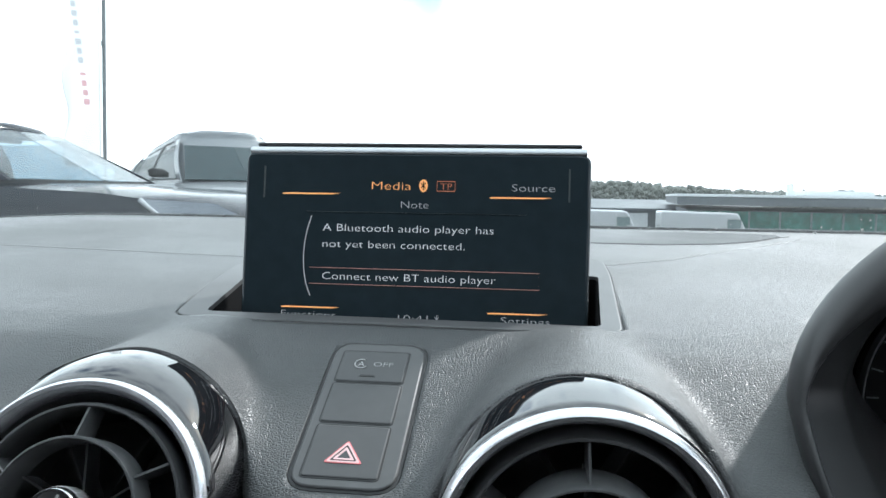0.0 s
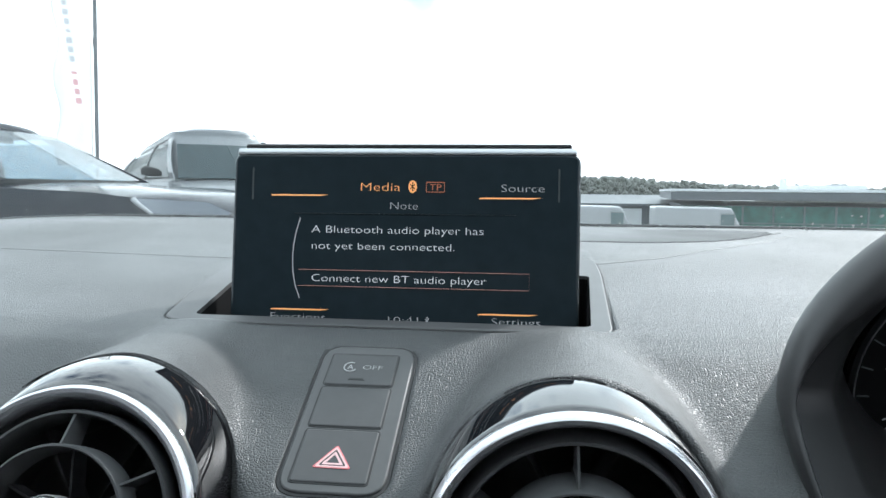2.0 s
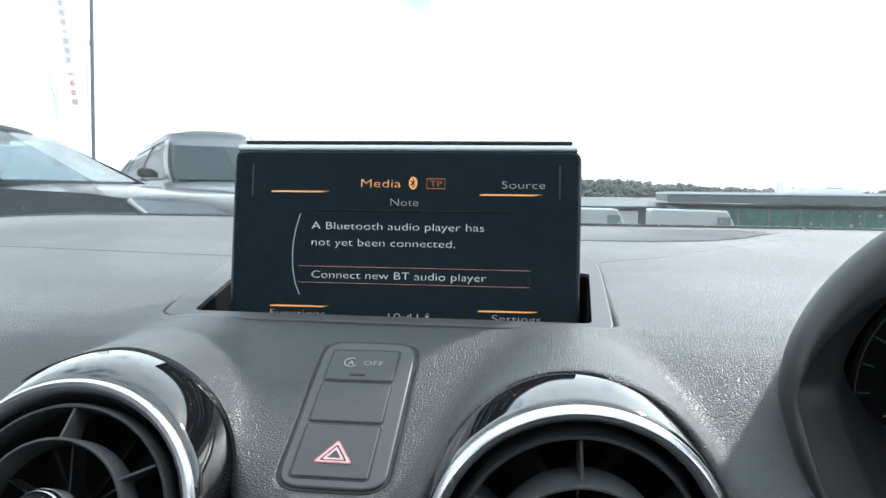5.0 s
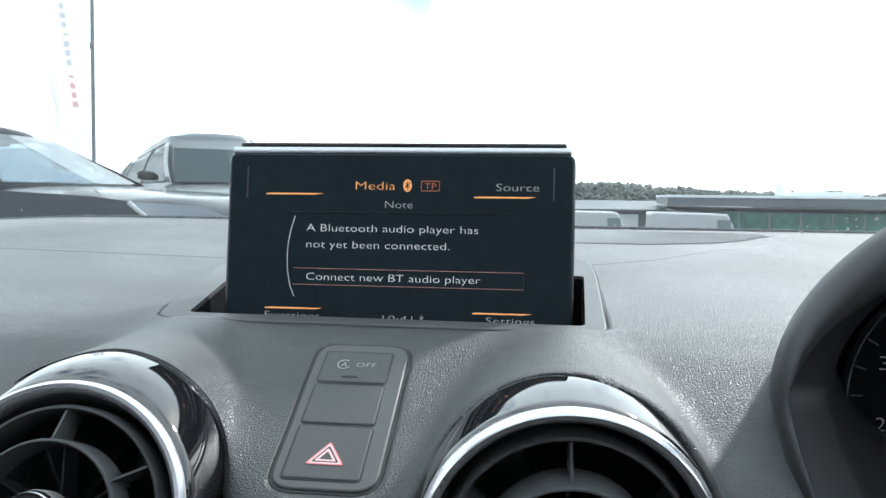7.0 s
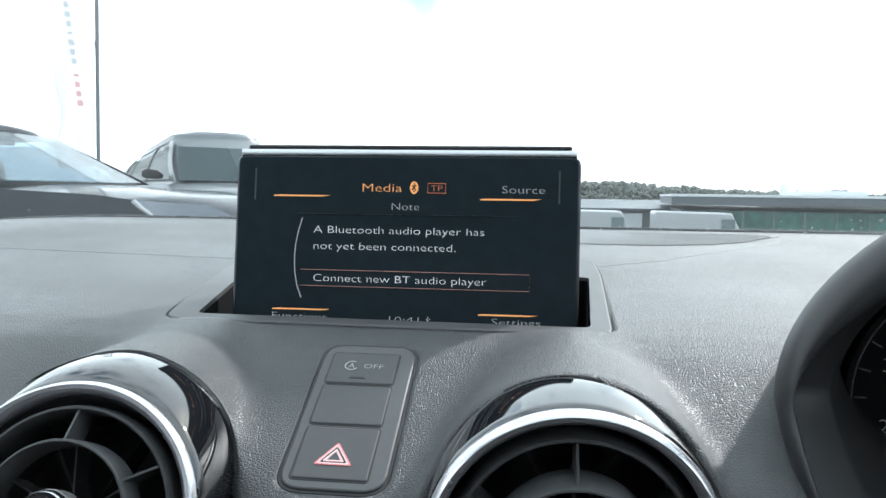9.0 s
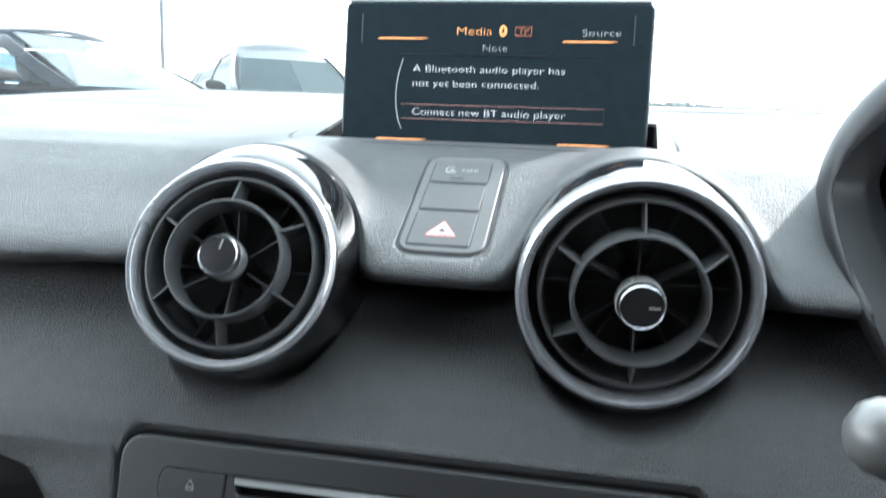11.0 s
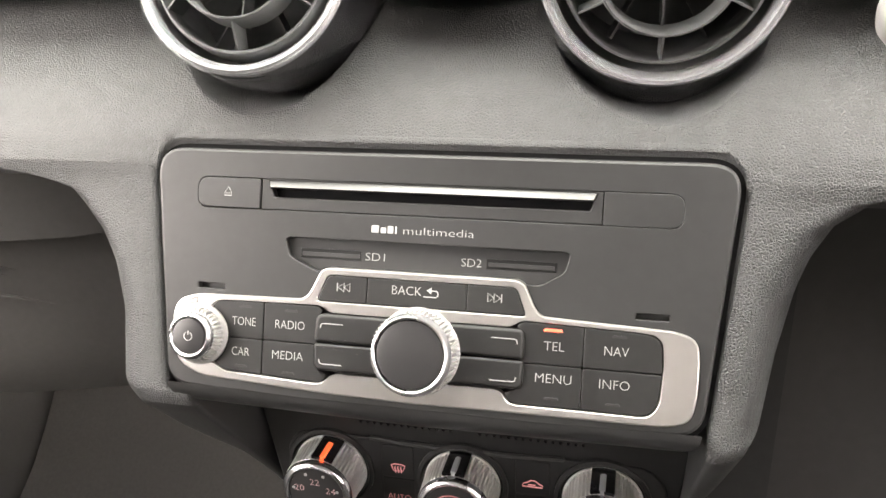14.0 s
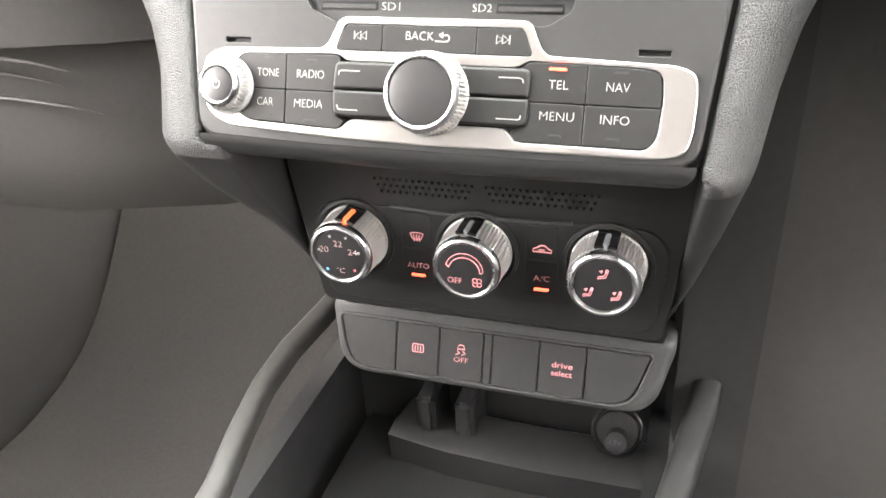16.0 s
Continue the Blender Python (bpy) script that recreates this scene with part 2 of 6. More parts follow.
FLAG_RED = material("flag_red_print", (0.68, 0.40, 0.42), 0.8, spot=0.05)
POLE = material("pole_steel", (0.13, 0.14, 0.145), 0.5, metal=0.2, spot=0.1, scale=4)
CLADDING = material("grey_cladding", (0.085, 0.095, 0.105), 0.5, spot=0.08, scale=1.0)
ROOF_EDGE = material("pale_cladding", (0.55, 0.57, 0.58), 0.5, spot=0.06, scale=1.0)
GREEN_GLASS = material("green_glass", (0.04, 0.15, 0.12), 0.16, spot=0.5, scale=0.6, rough_var=0.05)
MULLION = material("mullion", (0.11, 0.15, 0.15), 0.5, spot=0.08)
# leaf colour paled: the haze over the distance is put into it
HAZED_LEAVES = material("hazed_leaves", (0.16, 0.17, 0.155), 0.9, spot=0.35, scale=0.8)
VAN_WHITE = material("van_white", (0.33, 0.34, 0.35), 0.35, spot=0.04, scale=1.0, coat=0.5)


# ---- building blocks ----
def frame3(origin, normal, up=(0, 0, 1)):
    """A pose whose local z is normal, local y as near to up as can be."""
    z = Vector(normal).normalized()
    x = Vector(up).cross(z).normalized()
    y = z.cross(x)
    m = Matrix((x, y, z)).transposed().to_4x4()
    m.translation = Vector(origin)
    return m


def thing(name, m, label, category, group="", kind=""):
    ob = new(name)
    ob.empty_display_size = 0.02
    ob.matrix_basis = m
    return tagged(ob, label, category, group, kind)


def mesh_of(name, bm, mat, angle=38):
    bmesh.ops.recalc_face_normals(bm, faces=bm.faces)
    cap = bm.faces.layers.int.get("cap")
    for f in bm.faces:
        f.smooth = not (cap and f[cap])
    lim = radians(angle)
    for ed in bm.edges:
        if len(ed.link_faces) == 2 and ed.calc_face_angle(0) > lim:
            ed.smooth = False
    me = bpy.data.meshes.new(name)
    if cap:
        bm.faces.layers.int.remove(cap)
    bm.to_mesh(me)
    bm.free()
    me.materials.append(mat)
    return me


def cap_layer(bm):
    return bm.faces.layers.int.get("cap") or bm.faces.layers.int.new("cap")


def part(name, bm, mat, parent=None, label="", m=None, angle=38):
    """Links a bmesh as one mesh object, under a thing or a part."""
    if m is not None:
        bmesh.ops.transform(bm, matrix=m, verts=bm.verts)
    ob = new(name, mesh_of(name, bm, mat, angle))
    if parent is not None:
        ob.parent = parent
    if label:
        ob["label"] = label
    return ob


def rounded(pts, r, n=5):
    """A closed outline with its corners rounded."""
    out, k = [], len(pts)
    for i in range(k):
        p0, p, p1 = Vector(pts[i - 1]), Vector(pts[i]), Vector(pts[(i + 1) % k])
        ri = r[i] if isinstance(r, (list, tuple)) else r
        d0, d1 = (p0 - p), (p1 - p)
        c = min(ri, d0.length * 0.49, d1.length * 0.49)
        if c < 1e-6:
            out.append(tuple(p))
            continue
        q0, q1 = p + d0.normalized() * c, p + d1.normalized() * c
        for j in range(n + 1):
            t = j / n
            q = q0 * (1 - t) ** 2 + p * 2 * t * (1 - t) + q1 * t * t
            out.append((q.x, q.y))
    return out


def rect(x0, x1, y0, y1, r=0.001, n=4):
    return rounded([(x0, y0), (x1, y0), (x1, y1), (x0, y1)], r, n)


def inset(pts, d):
    """The outline moved inwards by d (counterclockwise outlines)."""
    area = sum(pts[i - 1][0] * pts[i][1] - pts[i][0] * pts[i - 1][1] for i in range(len(pts)))
    s = 1 if area > 0 else -1
    out, k = [], len(pts)
    for i in range(k):
        a0, b0, c0 = Vector(pts[i - 1]), Vector(pts[i]), Vector(pts[(i + 1) % k])
        e0, e1 = (b0 - a0), (c0 - b0)
        if e0.length < 1e-9 or e1.length < 1e-9:
            e0 = e0 if e0.length > 1e-9 else e1
            e1 = e1 if e1.length > 1e-9 else e0
        n0, n1 = Vector((-e0.y, e0.x)).normalized() * s, Vector((-e1.y, e1.x)).normalized() * s
        mid = (n0 + n1)
        mid = mid.normalized() if mid.length > 1e-6 else n0
        k2 = max(0.5, mid.dot(n0))
        q = b0 + mid * (d / k2)
        out.append((q.x, q.y))
    return out


def ring_verts(bm, pts, z):
    return [bm.verts.new((p[0], p[1], z)) for p in pts]


def bridge(bm, a0, b0, closed=True):
    k = len(a0)
    for i in range(k if closed else k - 1):
        j = (i + 1) % k
        bm.faces.new((a0[i], a0[j], b0[j], b0[i]))


def slab(pts, z0, z1, bev=0.0004, seg=2, bm=None):
    """A plate of any outline from z0 to z1 with a rounded front edge."""
    bm = bm or bmesh.new()
    lay = cap_layer(bm)
    rings = [ring_verts(bm, pts, z0), ring_verts(bm, pts, z1 - bev)]
    for i in range(1, seg + 1):
        an = math.pi / 2 * i / seg
        rings.append(ring_verts(bm, inset(pts, bev * (1 - math.cos(an))), z1 - bev * (1 - math.sin(an))))
    for p, q in zip(rings, rings[1:]):
        bridge(bm, p, q)
    bm.faces.new(rings[-1])[lay] = 1
    bm.faces.new(rings[0][::-1])[lay] = 1
    return bm


def plate(outer, holes, z0, z1, bev=0.0004, hole_bev=0.0):
    """A plate with openings through it."""
    bm = bmesh.new()
    lay = cap_layer(bm)
    b0, b1 = ring_verts(bm, outer, z0), ring_verts(bm, outer, z1 - bev)
    mid = ring_verts(bm, inset(outer, bev * 0.3), z1 - bev * 0.3)
    top = ring_verts(bm, inset(outer, bev), z1)
    bridge(bm, b0, b1), bridge(bm, b1, mid), bridge(bm, mid, top)
    loops = [top]
    for h in holes:
        if hole_bev:
            h1, h2 = ring_verts(bm, inset(h, -hole_bev), z1), ring_verts(bm, h, z1 - hole_bev)
            bridge(bm, h1, h2)
        else:
            h1 = h2 = ring_verts(bm, h, z1)
        h0 = ring_verts(bm, h, z0)
        bridge(bm, h2, h0)
        loops.append(h1)
    edges = []
    for lp in loops:
        for i in range(len(lp)):
            edges.append(bm.edges.get((lp[i - 1], lp[i])) or bm.edges.new((lp[i - 1], lp[i])))
    filled = bmesh.ops.triangle_fill(bm, edges=edges, use_beauty=True, use_dissolve=False)
    for f in filled["geom"]:
        if isinstance(f, bmesh.types.BMFace):
            f[lay] = 1
    return bm


def lathe(profile, seg=64, bm=None, knurl=None, arc=None):
    """A turned body about local z. profile: (r, z) rows; knurl: (first row, last row, depth) of fine ribs."""
    bm = bm or bmesh.new()
    rings = []
    for i, (r, z) in enumerate(profile):
        if r < 1e-7:
            rings.append([bm.verts.new((0, 0, z))])
            continue
        row = []
        for j in range(seg):
            an = 2 * math.pi * j / seg
            q = r - (knurl[2] if knurl and knurl[0] <= i <= knurl[1] and j % 4 > 1 else 0)
            row.append(bm.verts.new((q * math.cos(an), q * math.sin(an), z)))
        rings.append(row)
    for p, q in zip(rings, rings[1:]):
        if len(p) == 1 and len(q) == 1:
            continue
        if len(p) == 1:
            for j in range(seg):
                bm.faces.new((p[0], q[j], q[(j + 1) % seg]))
        elif len(q) == 1:
            for j in range(seg):
                bm.faces.new((p[j], p[(j + 1) % seg], q[0]))
        else:
            bridge(bm, p, q)
    return bm


def sweep(path, section, closed=False, up=(0, 0, 1), bm=None, scale=None):
    """A section (x across, y up) carried along a path."""
    bm = bm or bmesh.new()
    k, rings = len(path), []
    for i in range(k):
        p = Vector(path[i])
        a0 = Vector(path[i - 1] if (closed or i) else path[i])
        b0 = Vector(path[(i + 1) % k] if (closed or i < k - 1) else path[i])
        t = (b0 - a0).normalized()
        side = t.cross(Vector(up)).normalized()
        u = side.cross(t)
        s = scale[i] if scale else 1.0
        rings.append([bm.verts.new(p + side * x * s + u * y * s) for x, y in section])
    for i in range(k if closed else k - 1):
        bridge(bm, rings[i], rings[(i + 1) % k])
    if not closed:
        bm.faces.new(rings[0][::-1])
        bm.faces.new(rings[-1])
    return bm


def circle(r, n=12, sx=1.0, sy=1.0):
    return [(r * sx * math.cos(2 * math.pi * i / n), r * sy * math.sin(2 * math.pi * i / n)) for i in range(n)]


def box(x0, x1, y0, y1, z0, z1, bev=0.0, bm=None):
    bm2 = bmesh.new()
    bmesh.ops.create_cube(bm2, size=1)
    bmesh.ops.transform(bm2, matrix=Matrix.Translation(((x0 + x1) / 2, (y0 + y1) / 2, (z0 + z1) / 2)) @ Matrix.Diagonal((x1 - x0, y1 - y0, z1 - z0, 1)), verts=bm2.verts)
    if bev:
        bmesh.ops.bevel(bm2, geom=bm2.edges[:], offset=bev, segments=2, affect="EDGES", clamp_overlap=True)
    if bm is None:
        return bm2
    me = bpy.data.meshes.new("tmp")
    bm2.to_mesh(me)
    bm2.free()
    bm.from_mesh(me)
    bpy.data.meshes.remove(me)
    return bm


def loft(rings, cap=True, closed=True, bm=None):
    bm = bm or bmesh.new()
    vs = [[bm.verts.new(p) for p in r] for r in rings]
    for p, q in zip(vs, vs[1:]):
        bridge(bm, p, q, closed)
    if cap:
        bm.faces.new(vs[0][::-1])
        bm.faces.new(vs[-1])
    return bm


def lettering(body, x0, x1, y, h, parent, mat, z=0.0, name="lettering", label="", depth=0.00012, bold=-0.014):
    """Words from x0 to x1 on the local face, baseline y, capital height h."""
    cu = bpy.data.curves.new("txt", "FONT")
    cu.body, cu.size, cu.extrude, cu.offset = body, 1.0, 0.0, bold
    cu.resolution_u = 3
    tmp = new("txt", cu)
    me = bpy.data.meshes.new_from_object(tmp)
    bpy.data.objects.remove(tmp)
    bpy.data.curves.remove(cu)
    xs = [v.co.x for v in me.vertices]
    lo, hi = min(xs), max(xs)
    sx, sy = (x1 - x0) / (hi - lo), h / 0.69
    for v in me.vertices:
        v.co = Vector(((v.co.x - lo) * sx + x0, v.co.y * sy + y, z + depth))
    me.materials.clear()
    me.materials.append(mat)
    me.name = name
    ob = new(name, me)
    ob.parent = parent
    if label:
        ob["label"] = label
    return ob


def stroke(path, w, parent, mat, z=0.0, name="icon", closed=False, depth=0.00025):
    """A flat printed line along a path on the local face."""
    sec = [(-w / 2, 0), (w / 2, 0), (w / 2, depth), (-w / 2, depth)]
    return part(name, sweep([(p[0], p[1], z) for p in path], sec, closed, up=(0, 0, 1)), mat, parent)


def stroke_bm(paths, w, z=0.0, depth=0.00025):
    bm = bmesh.new()
    sec = [(-w / 2, 0), (w / 2, 0), (w / 2, depth), (-w / 2, depth)]
    for p, closed in paths:
        sweep([(q[0], q[1], z) for q in p], sec, closed, up=(0, 0, 1), bm=bm)
    return bm


def arc_pts(cx, cy, r, a0, a1, n=16, ry=None):
    return [(cx + r * math.cos(radians(a0 + (a1 - a0) * i / n)), cy + (ry or r) * math.sin(radians(a0 + (a1 - a0) * i / n))) for i in range(n + 1)]


def smooth(lo, hi, v):
    t = max(0.0, min(1.0, (v - lo) / (hi - lo)))
    return t * t * (3 - 2 * t)


def lerp_table(rows, v):
    if v <= rows[0][0]:
        return rows[0][1]
    for (a0, b0), (a1, b1) in zip(rows, rows[1:]):
        if v <= a1:
            return b0 + (b1 - b0) * (v - a0) / (a1 - a0)
    return rows[-1][1]


def cut(ob, cutters):
    """Takes the cutters out of a mesh object for good."""
    for c in cutters:
        md = ob.modifiers.new("cut", "BOOLEAN")
        md.operation, md.solver, md.object = "DIFFERENCE", "MANIFOLD", c
    dg = bpy.context.evaluated_depsgraph_get()
    me = bpy.data.meshes.new_from_object(ob.evaluated_get(dg))
    ob.modifiers.clear()
    old = ob.data
    ob.data = me
    bpy.data.meshes.remove(old)
    for c in cutters:
        d = c.data
        bpy.data.objects.remove(c)
        bpy.data.meshes.remove(d)
    return ob


GROUND = 0.10        # level of the tarmac under the car

# ---- the car's interior: dashboard ----
def axis(up, side):
    """Direction in which a vent looks: degrees up from straight back, degrees towards +x."""
    return Vector((math.sin(radians(side)) * math.cos(radians(up)), -math.cos(radians(side)) * math.cos(radians(up)), math.sin(radians(up))))


VENTS = [((-0.0755, -0.2500, 1.0318), axis(23, 4), 0.0435), ((0.0843, -0.2430, 1.0285), axis(-5, 4.2), 0.0455)]
HOLES = [((-0.0772, -0.2500, 1.0250), axis(0, 3)), ((0.0843, -0.2430, 1.0252), axis(0, 3))]
HOLE_SIZE = [(0.0472, 0.0514), (0.0465, 0.0525)]       # half width and half height
BROW = [(0.0500, -0.206, 0.0478, 0.020), (0.0515, -0.231, 0.0496, 0.0)]            # rise of the skin over each vent, where its lip ends, half width, reach of the lip on the outer side
RIM_C, RIM_A, RIM_B = (0.3225, 1.066), 0.1675, 0.096


def rim_loop(y, grow, n=96, dz=0.0):
    """An oval round the gauges, fuller below; its lower half leans towards the driver, along the slope of the pad."""
    rows = []
    for i in range(n):
        an = 2 * math.pi * i / n
        z = RIM_C[1] + dz + (RIM_B + grow) * math.sin(an)
        c = math.cos(an) if z > RIM_C[1] + dz else math.copysign(abs(math.cos(an)) ** 0.52, math.cos(an))
        rows.append((RIM_C[0] + (RIM_A + grow) * c, y - 0.9 * min(0.042, max(0.0, RIM_C[1] - z)) * smooth(-0.05, -0.16, y), z))
    return rows


PAD = [(0.30, 1.060), (0.315, 1.085), (0.30, 1.105), (0.26, 1.1082), (0.20, 1.1050), (0.12, 1.0990), (0.06, 1.094), (0.0, 1.0885), (-0.06, 1.084), (-0.11, 1.0795), (-0.135, 1.0765),
       (-0.157, 1.0715), (-0.18, 1.0603), (-0.20, 1.0495), (-0.214, 1.0427), (-0.2265, 1.0362), (-0.2335, 1.0312), (-0.2362, 1.0272), (-0.2352, 1.0232), (-0.2300, 1.0202), (-0.20, 1.0180), (-0.17, 1.026), (-0.10, 1.03), (0.10, 1.035)]


def dense(pts, step):
    out = []
    k = len(pts)
    for i in range(k):
        p, q = Vector(pts[i]), Vector(pts[(i + 1) % k])
        n = max(1, int((q - p).length / step))
        out += [tuple(p + (q - p) * j / n) for j in range(n)]
    return out


def spread(x0, x1, fine, coarse, inner):
    xs, x = [], x0
    while x < x1:
        xs.append(x)
        x += fine if -inner < x < inner else coarse
    return xs + [x1]


def soft_max(p, q, k):
    t = max(0.0, min(1.0, 0.5 + 0.5 * (p - q) / k))
    return q + (p - q) * t + k * t * (1 - t)


def hooded(x, y, z):
    """The skin rises as a tube-like brow over each vent."""
    for (c, ax), (rise, lip, wide, reach) in zip(HOLES, BROW):
        dx = x - c[0]
        lip -= reach * smooth(0.004, -0.032, dx)
        over = 1.0275 + rise * math.sqrt(max(0.0, 1 - (dx / wide) ** 2)) - 0.0605 * smooth(wide, 0.09, abs(dx))
        fade = smooth(-0.03, -0.125, y)
        over = over * fade + (z - 0.02) * (1 - fade)
        raised = soft_max(z, over, 0.006)
        if raised > z and y < lip:
            y += (lip - y) * smooth(0.002, 0.012, raised - z)
        z = raised if y < 0.02 else z
    return x, y, z


def dip(x, y):
    return 0.0035 * smooth(0.0, 0.12, x) * smooth(0.05, 0.22, y)


bm = bmesh.new()
top_pts = dense(PAD[:18] + [(-0.2364, 1.0268)], 0.003)
top_pts = top_pts[:max(i for i, p in enumerate(top_pts) if p[0] < -0.2360) + 1]
under = PAD[18:]
rings = []
for x in spread(-0.70, 0.70, 0.003, 0.02, 0.16):
    fall = 0.02 * smooth(0.35, 0.72, abs(x))
    ring = []
    for y, z in top_pts:
        back = 0.10 * smooth(0.3, 0.75, abs(x)) * smooth(0.1, 0.35, y)
        tuck = 0.010 * smooth(0.022, 0.042, abs(x - 0.003)) * (1 - smooth(0.10, 0.14, abs(x))) * smooth(-0.212, -0.236, y)
        ring.append(Vector(hooded(x, y - back + tuck, z - fall - dip(x, y))))
    for y, z in under:
        ring.append(Vector((x, y, z - fall * 0.4)))
    rings.append(ring)
loft(rings, bm=bm)
bm.verts.ensure_lookup_table()
soft = [v for v in bm.verts if abs(v.co.x) < 0.17 and v.co.y < -0.10 and v.co.z > 1.0185]
for i in range(7):
    bmesh.ops.smooth_vert(bm, verts=soft, factor=0.5, use_axis_x=True, use_axis_y=True, use_axis_z=True)
dash_top = tagged(part("dash_top", bm, LEATHER, angle=60), "dark grey grained soft-touch dashboard top pad", "dashboard", kind="structure")

# openings for the vents, the screen's well and the switch strip
cutters = []
for (c, ax), (hx, hz) in zip(HOLES, HOLE_SIZE):
    b = bmesh.new()
    lathe([(0, -0.052), (1, -0.052), (1, 0.06), (0, 0.06)], 96, b)
    bmesh.ops.transform(b, matrix=Matrix.Diagonal((hx, hz, 1, 1)), verts=b.verts)
    cutters.append(part("cutter", b, DARK, m=frame3(c, ax)))
WELL = rounded([(-0.0872, -0.1245), (0.0945, -0.1268), (0.0985, -0.030), (-0.0985, -0.030)], 0.004)
cutters.append(part("cutter", slab(WELL, 1.00, 1.2, 0.0001, 1), DARK))
FRAME_OUT = rounded([(-0.0995, -0.1340), (0.1035, -0.1365), (0.1056, -0.020), (0.1035, 0.0125), (-0.1060, 0.0125), (-0.1130, -0.016), (-0.1105, -0.066)], [0.012, 0.010, 0.02, 0.008, 0.006, 0.012, 0.03])
PAD_N = Vector((0, -0.46, 0.89)).normalized()
PAD_M = frame3((0.0035, -0.190, 1.0548), PAD_N, (0, 1, 0.5))
STRIP = rounded([(-0.0175, -0.0402), (0.0195, -0.0402), (0.0195, 0.0368), (-0.0175, 0.0368)], 0.0085)
cb = slab(inset(FRAME_OUT, -0.0011), -0.03, 0.05, 0.0001, 1)
for v in cb.verts:
    v.co.z += 1.0768 + (v.co.y + 0.13) * 0.125
cutters.append(part("cutter", cb, DARK))
cutters.append(part("cutter", slab(inset(STRIP, -0.0014), -0.012, 0.05, 0.0001, 1), DARK, m=PAD_M))
cutters.append(part("cutter", loft([rim_loop(y, g0) for y, g0 in ((-0.40, -0.0042), (-0.185, -0.0042), (-0.150, -0.0175), (-0.106, -0.040), (-0.07, -0.048))]), DARK))
dash_top = cut(dash_top, cutters)


# seam on the top of the pad, and the defroster grille by the glass
def pad_z(x, y):
    best = 1.09
    for (y0, z0), (y1, z1) in zip(PAD[2:12], PAD[3:13]):
        if y1 <= y <= y0:
            best = z0 + (z1 - z0) * (y - y0) / (y1 - y0)
    return best - 0.02 * smooth(0.35, 0.72, abs(x)) - dip(x, y)


seam = [(-0.62, 0.075), (-0.45, 0.058), (-0.319, 0.0454), (-0.20, 0.033), (-0.129, 0.0255), (0.0, 0.022), (0.109, 0.0301), (0.15, 0.055), (0.177, 0.084), (0.215, 0.125), (0.253, 0.173), (0.275, 0.205)]
fine = []
for (x0, y0), (x1, y1) in zip(seam, seam[1:]):
    fine += [(x0 + (x1 - x0) * i / 8, y0 + (y1 - y0) * i / 8) for i in range(8)]
part("seam", sweep([(x, y, pad_z(x, y)) for x, y in fine], circle(0.00026, 8), up=(0, 0, 1)), material("seam_edge", (0.22, 0.22, 0.22), 0.5, spot=0.1), dash_top)
grille = [(0.02, 0.136), (0.105, 0.136), (0.155, 0.136), (0.20, 0.150), (0.23, 0.174), (0.272, 0.2265), (0.24, 0.2405), (0.105, 0.247), (0.02, 0.247)]
defroster = tagged(part("defroster_grille", bmesh.new(), DARK), "black ribbed defroster grille let into the dashboard top", "grille", kind="structure")
gb = bmesh.new()
rnd = rounded(grille, 0.004)
top = [gb.verts.new((x, y, pad_z(x, y) + 0.0003)) for x, y in rnd]
bot = [gb.verts.new((x, y, pad_z(x, y) - 0.006)) for x, y in rnd]
bridge(gb, bot, top), gb.faces.new(top), gb.faces.new(bot[::-1])
part("grille_bed", gb, FRAME_GREY, defroster)
gb = bmesh.new()
x = 0.024
while x < 0.262:
    y0 = lerp_table([(0.02, 0.136), (0.155, 0.136), (0.20, 0.150), (0.23, 0.174), (0.272, 0.2265)], x) + 0.002
    y1 = lerp_table([(0.02, 0.246), (0.105, 0.2455), (0.24, 0.239), (0.272, 0.226)], x) - 0.001
    if y1 - y0 > 0.004:
        z0, z1 = pad_z(x, y0), pad_z(x, y1)
        loft([[(x - 0.0005, y0, z0), (x + 0.0005, y0, z0), (x + 0.0005, y0, z0 + 0.0006), (x - 0.0005, y0, z0 + 0.0006)],
              [(x - 0.0005, y1, z1), (x + 0.0005, y1, z1), (x + 0.0005, y1, z1 + 0.0006), (x - 0.0005, y1, z1 + 0.0006)]], bm=gb)
    x += 0.0017
tagged(part("ribs", gb, FRAME_GREY, defroster), kind="stuff")

# lower fascia: the wide band under the pad, and the centre column
BAND = [(-0.150, 1.016), (-0.185, 1.0145), (-0.205, 1.0115), (-0.214, 1.006), (-0.224, 0.998), (-0.236, 0.990), (-0.247, 0.981), (-0.256, 0.972), (-0.2635, 0.9635), (-0.268, 0.957), (-0.269, 0.952), (-0.266, 0.948), (-0.258, 0.945), (-0.240, 0.944), (-0.15, 0.950), (-0.10, 0.985)]
bm = bmesh.new()
rings = []
bprof = dense(BAND, 0.005)
for x in spread(-0.70, 0.70, 0.006, 0.02, 0.26):
    ring = []
    for y, z in bprof:
        scoop = 0.003 * (1 - smooth(0.012, 0.040, abs(x - 0.004))) * smooth(0.985, 1.004, z)
        lift = 0.004 * smooth(0.10, 0.16, abs(x)) * smooth(0.99, 1.01, z)
        ring.append(Vector((x, y + 0.3 * scoop + 0.06 * smooth(0.3, 0.7, abs(x)), z - scoop + lift)))
    rings.append(ring)
loft(rings, bm=bm)
cutters = []
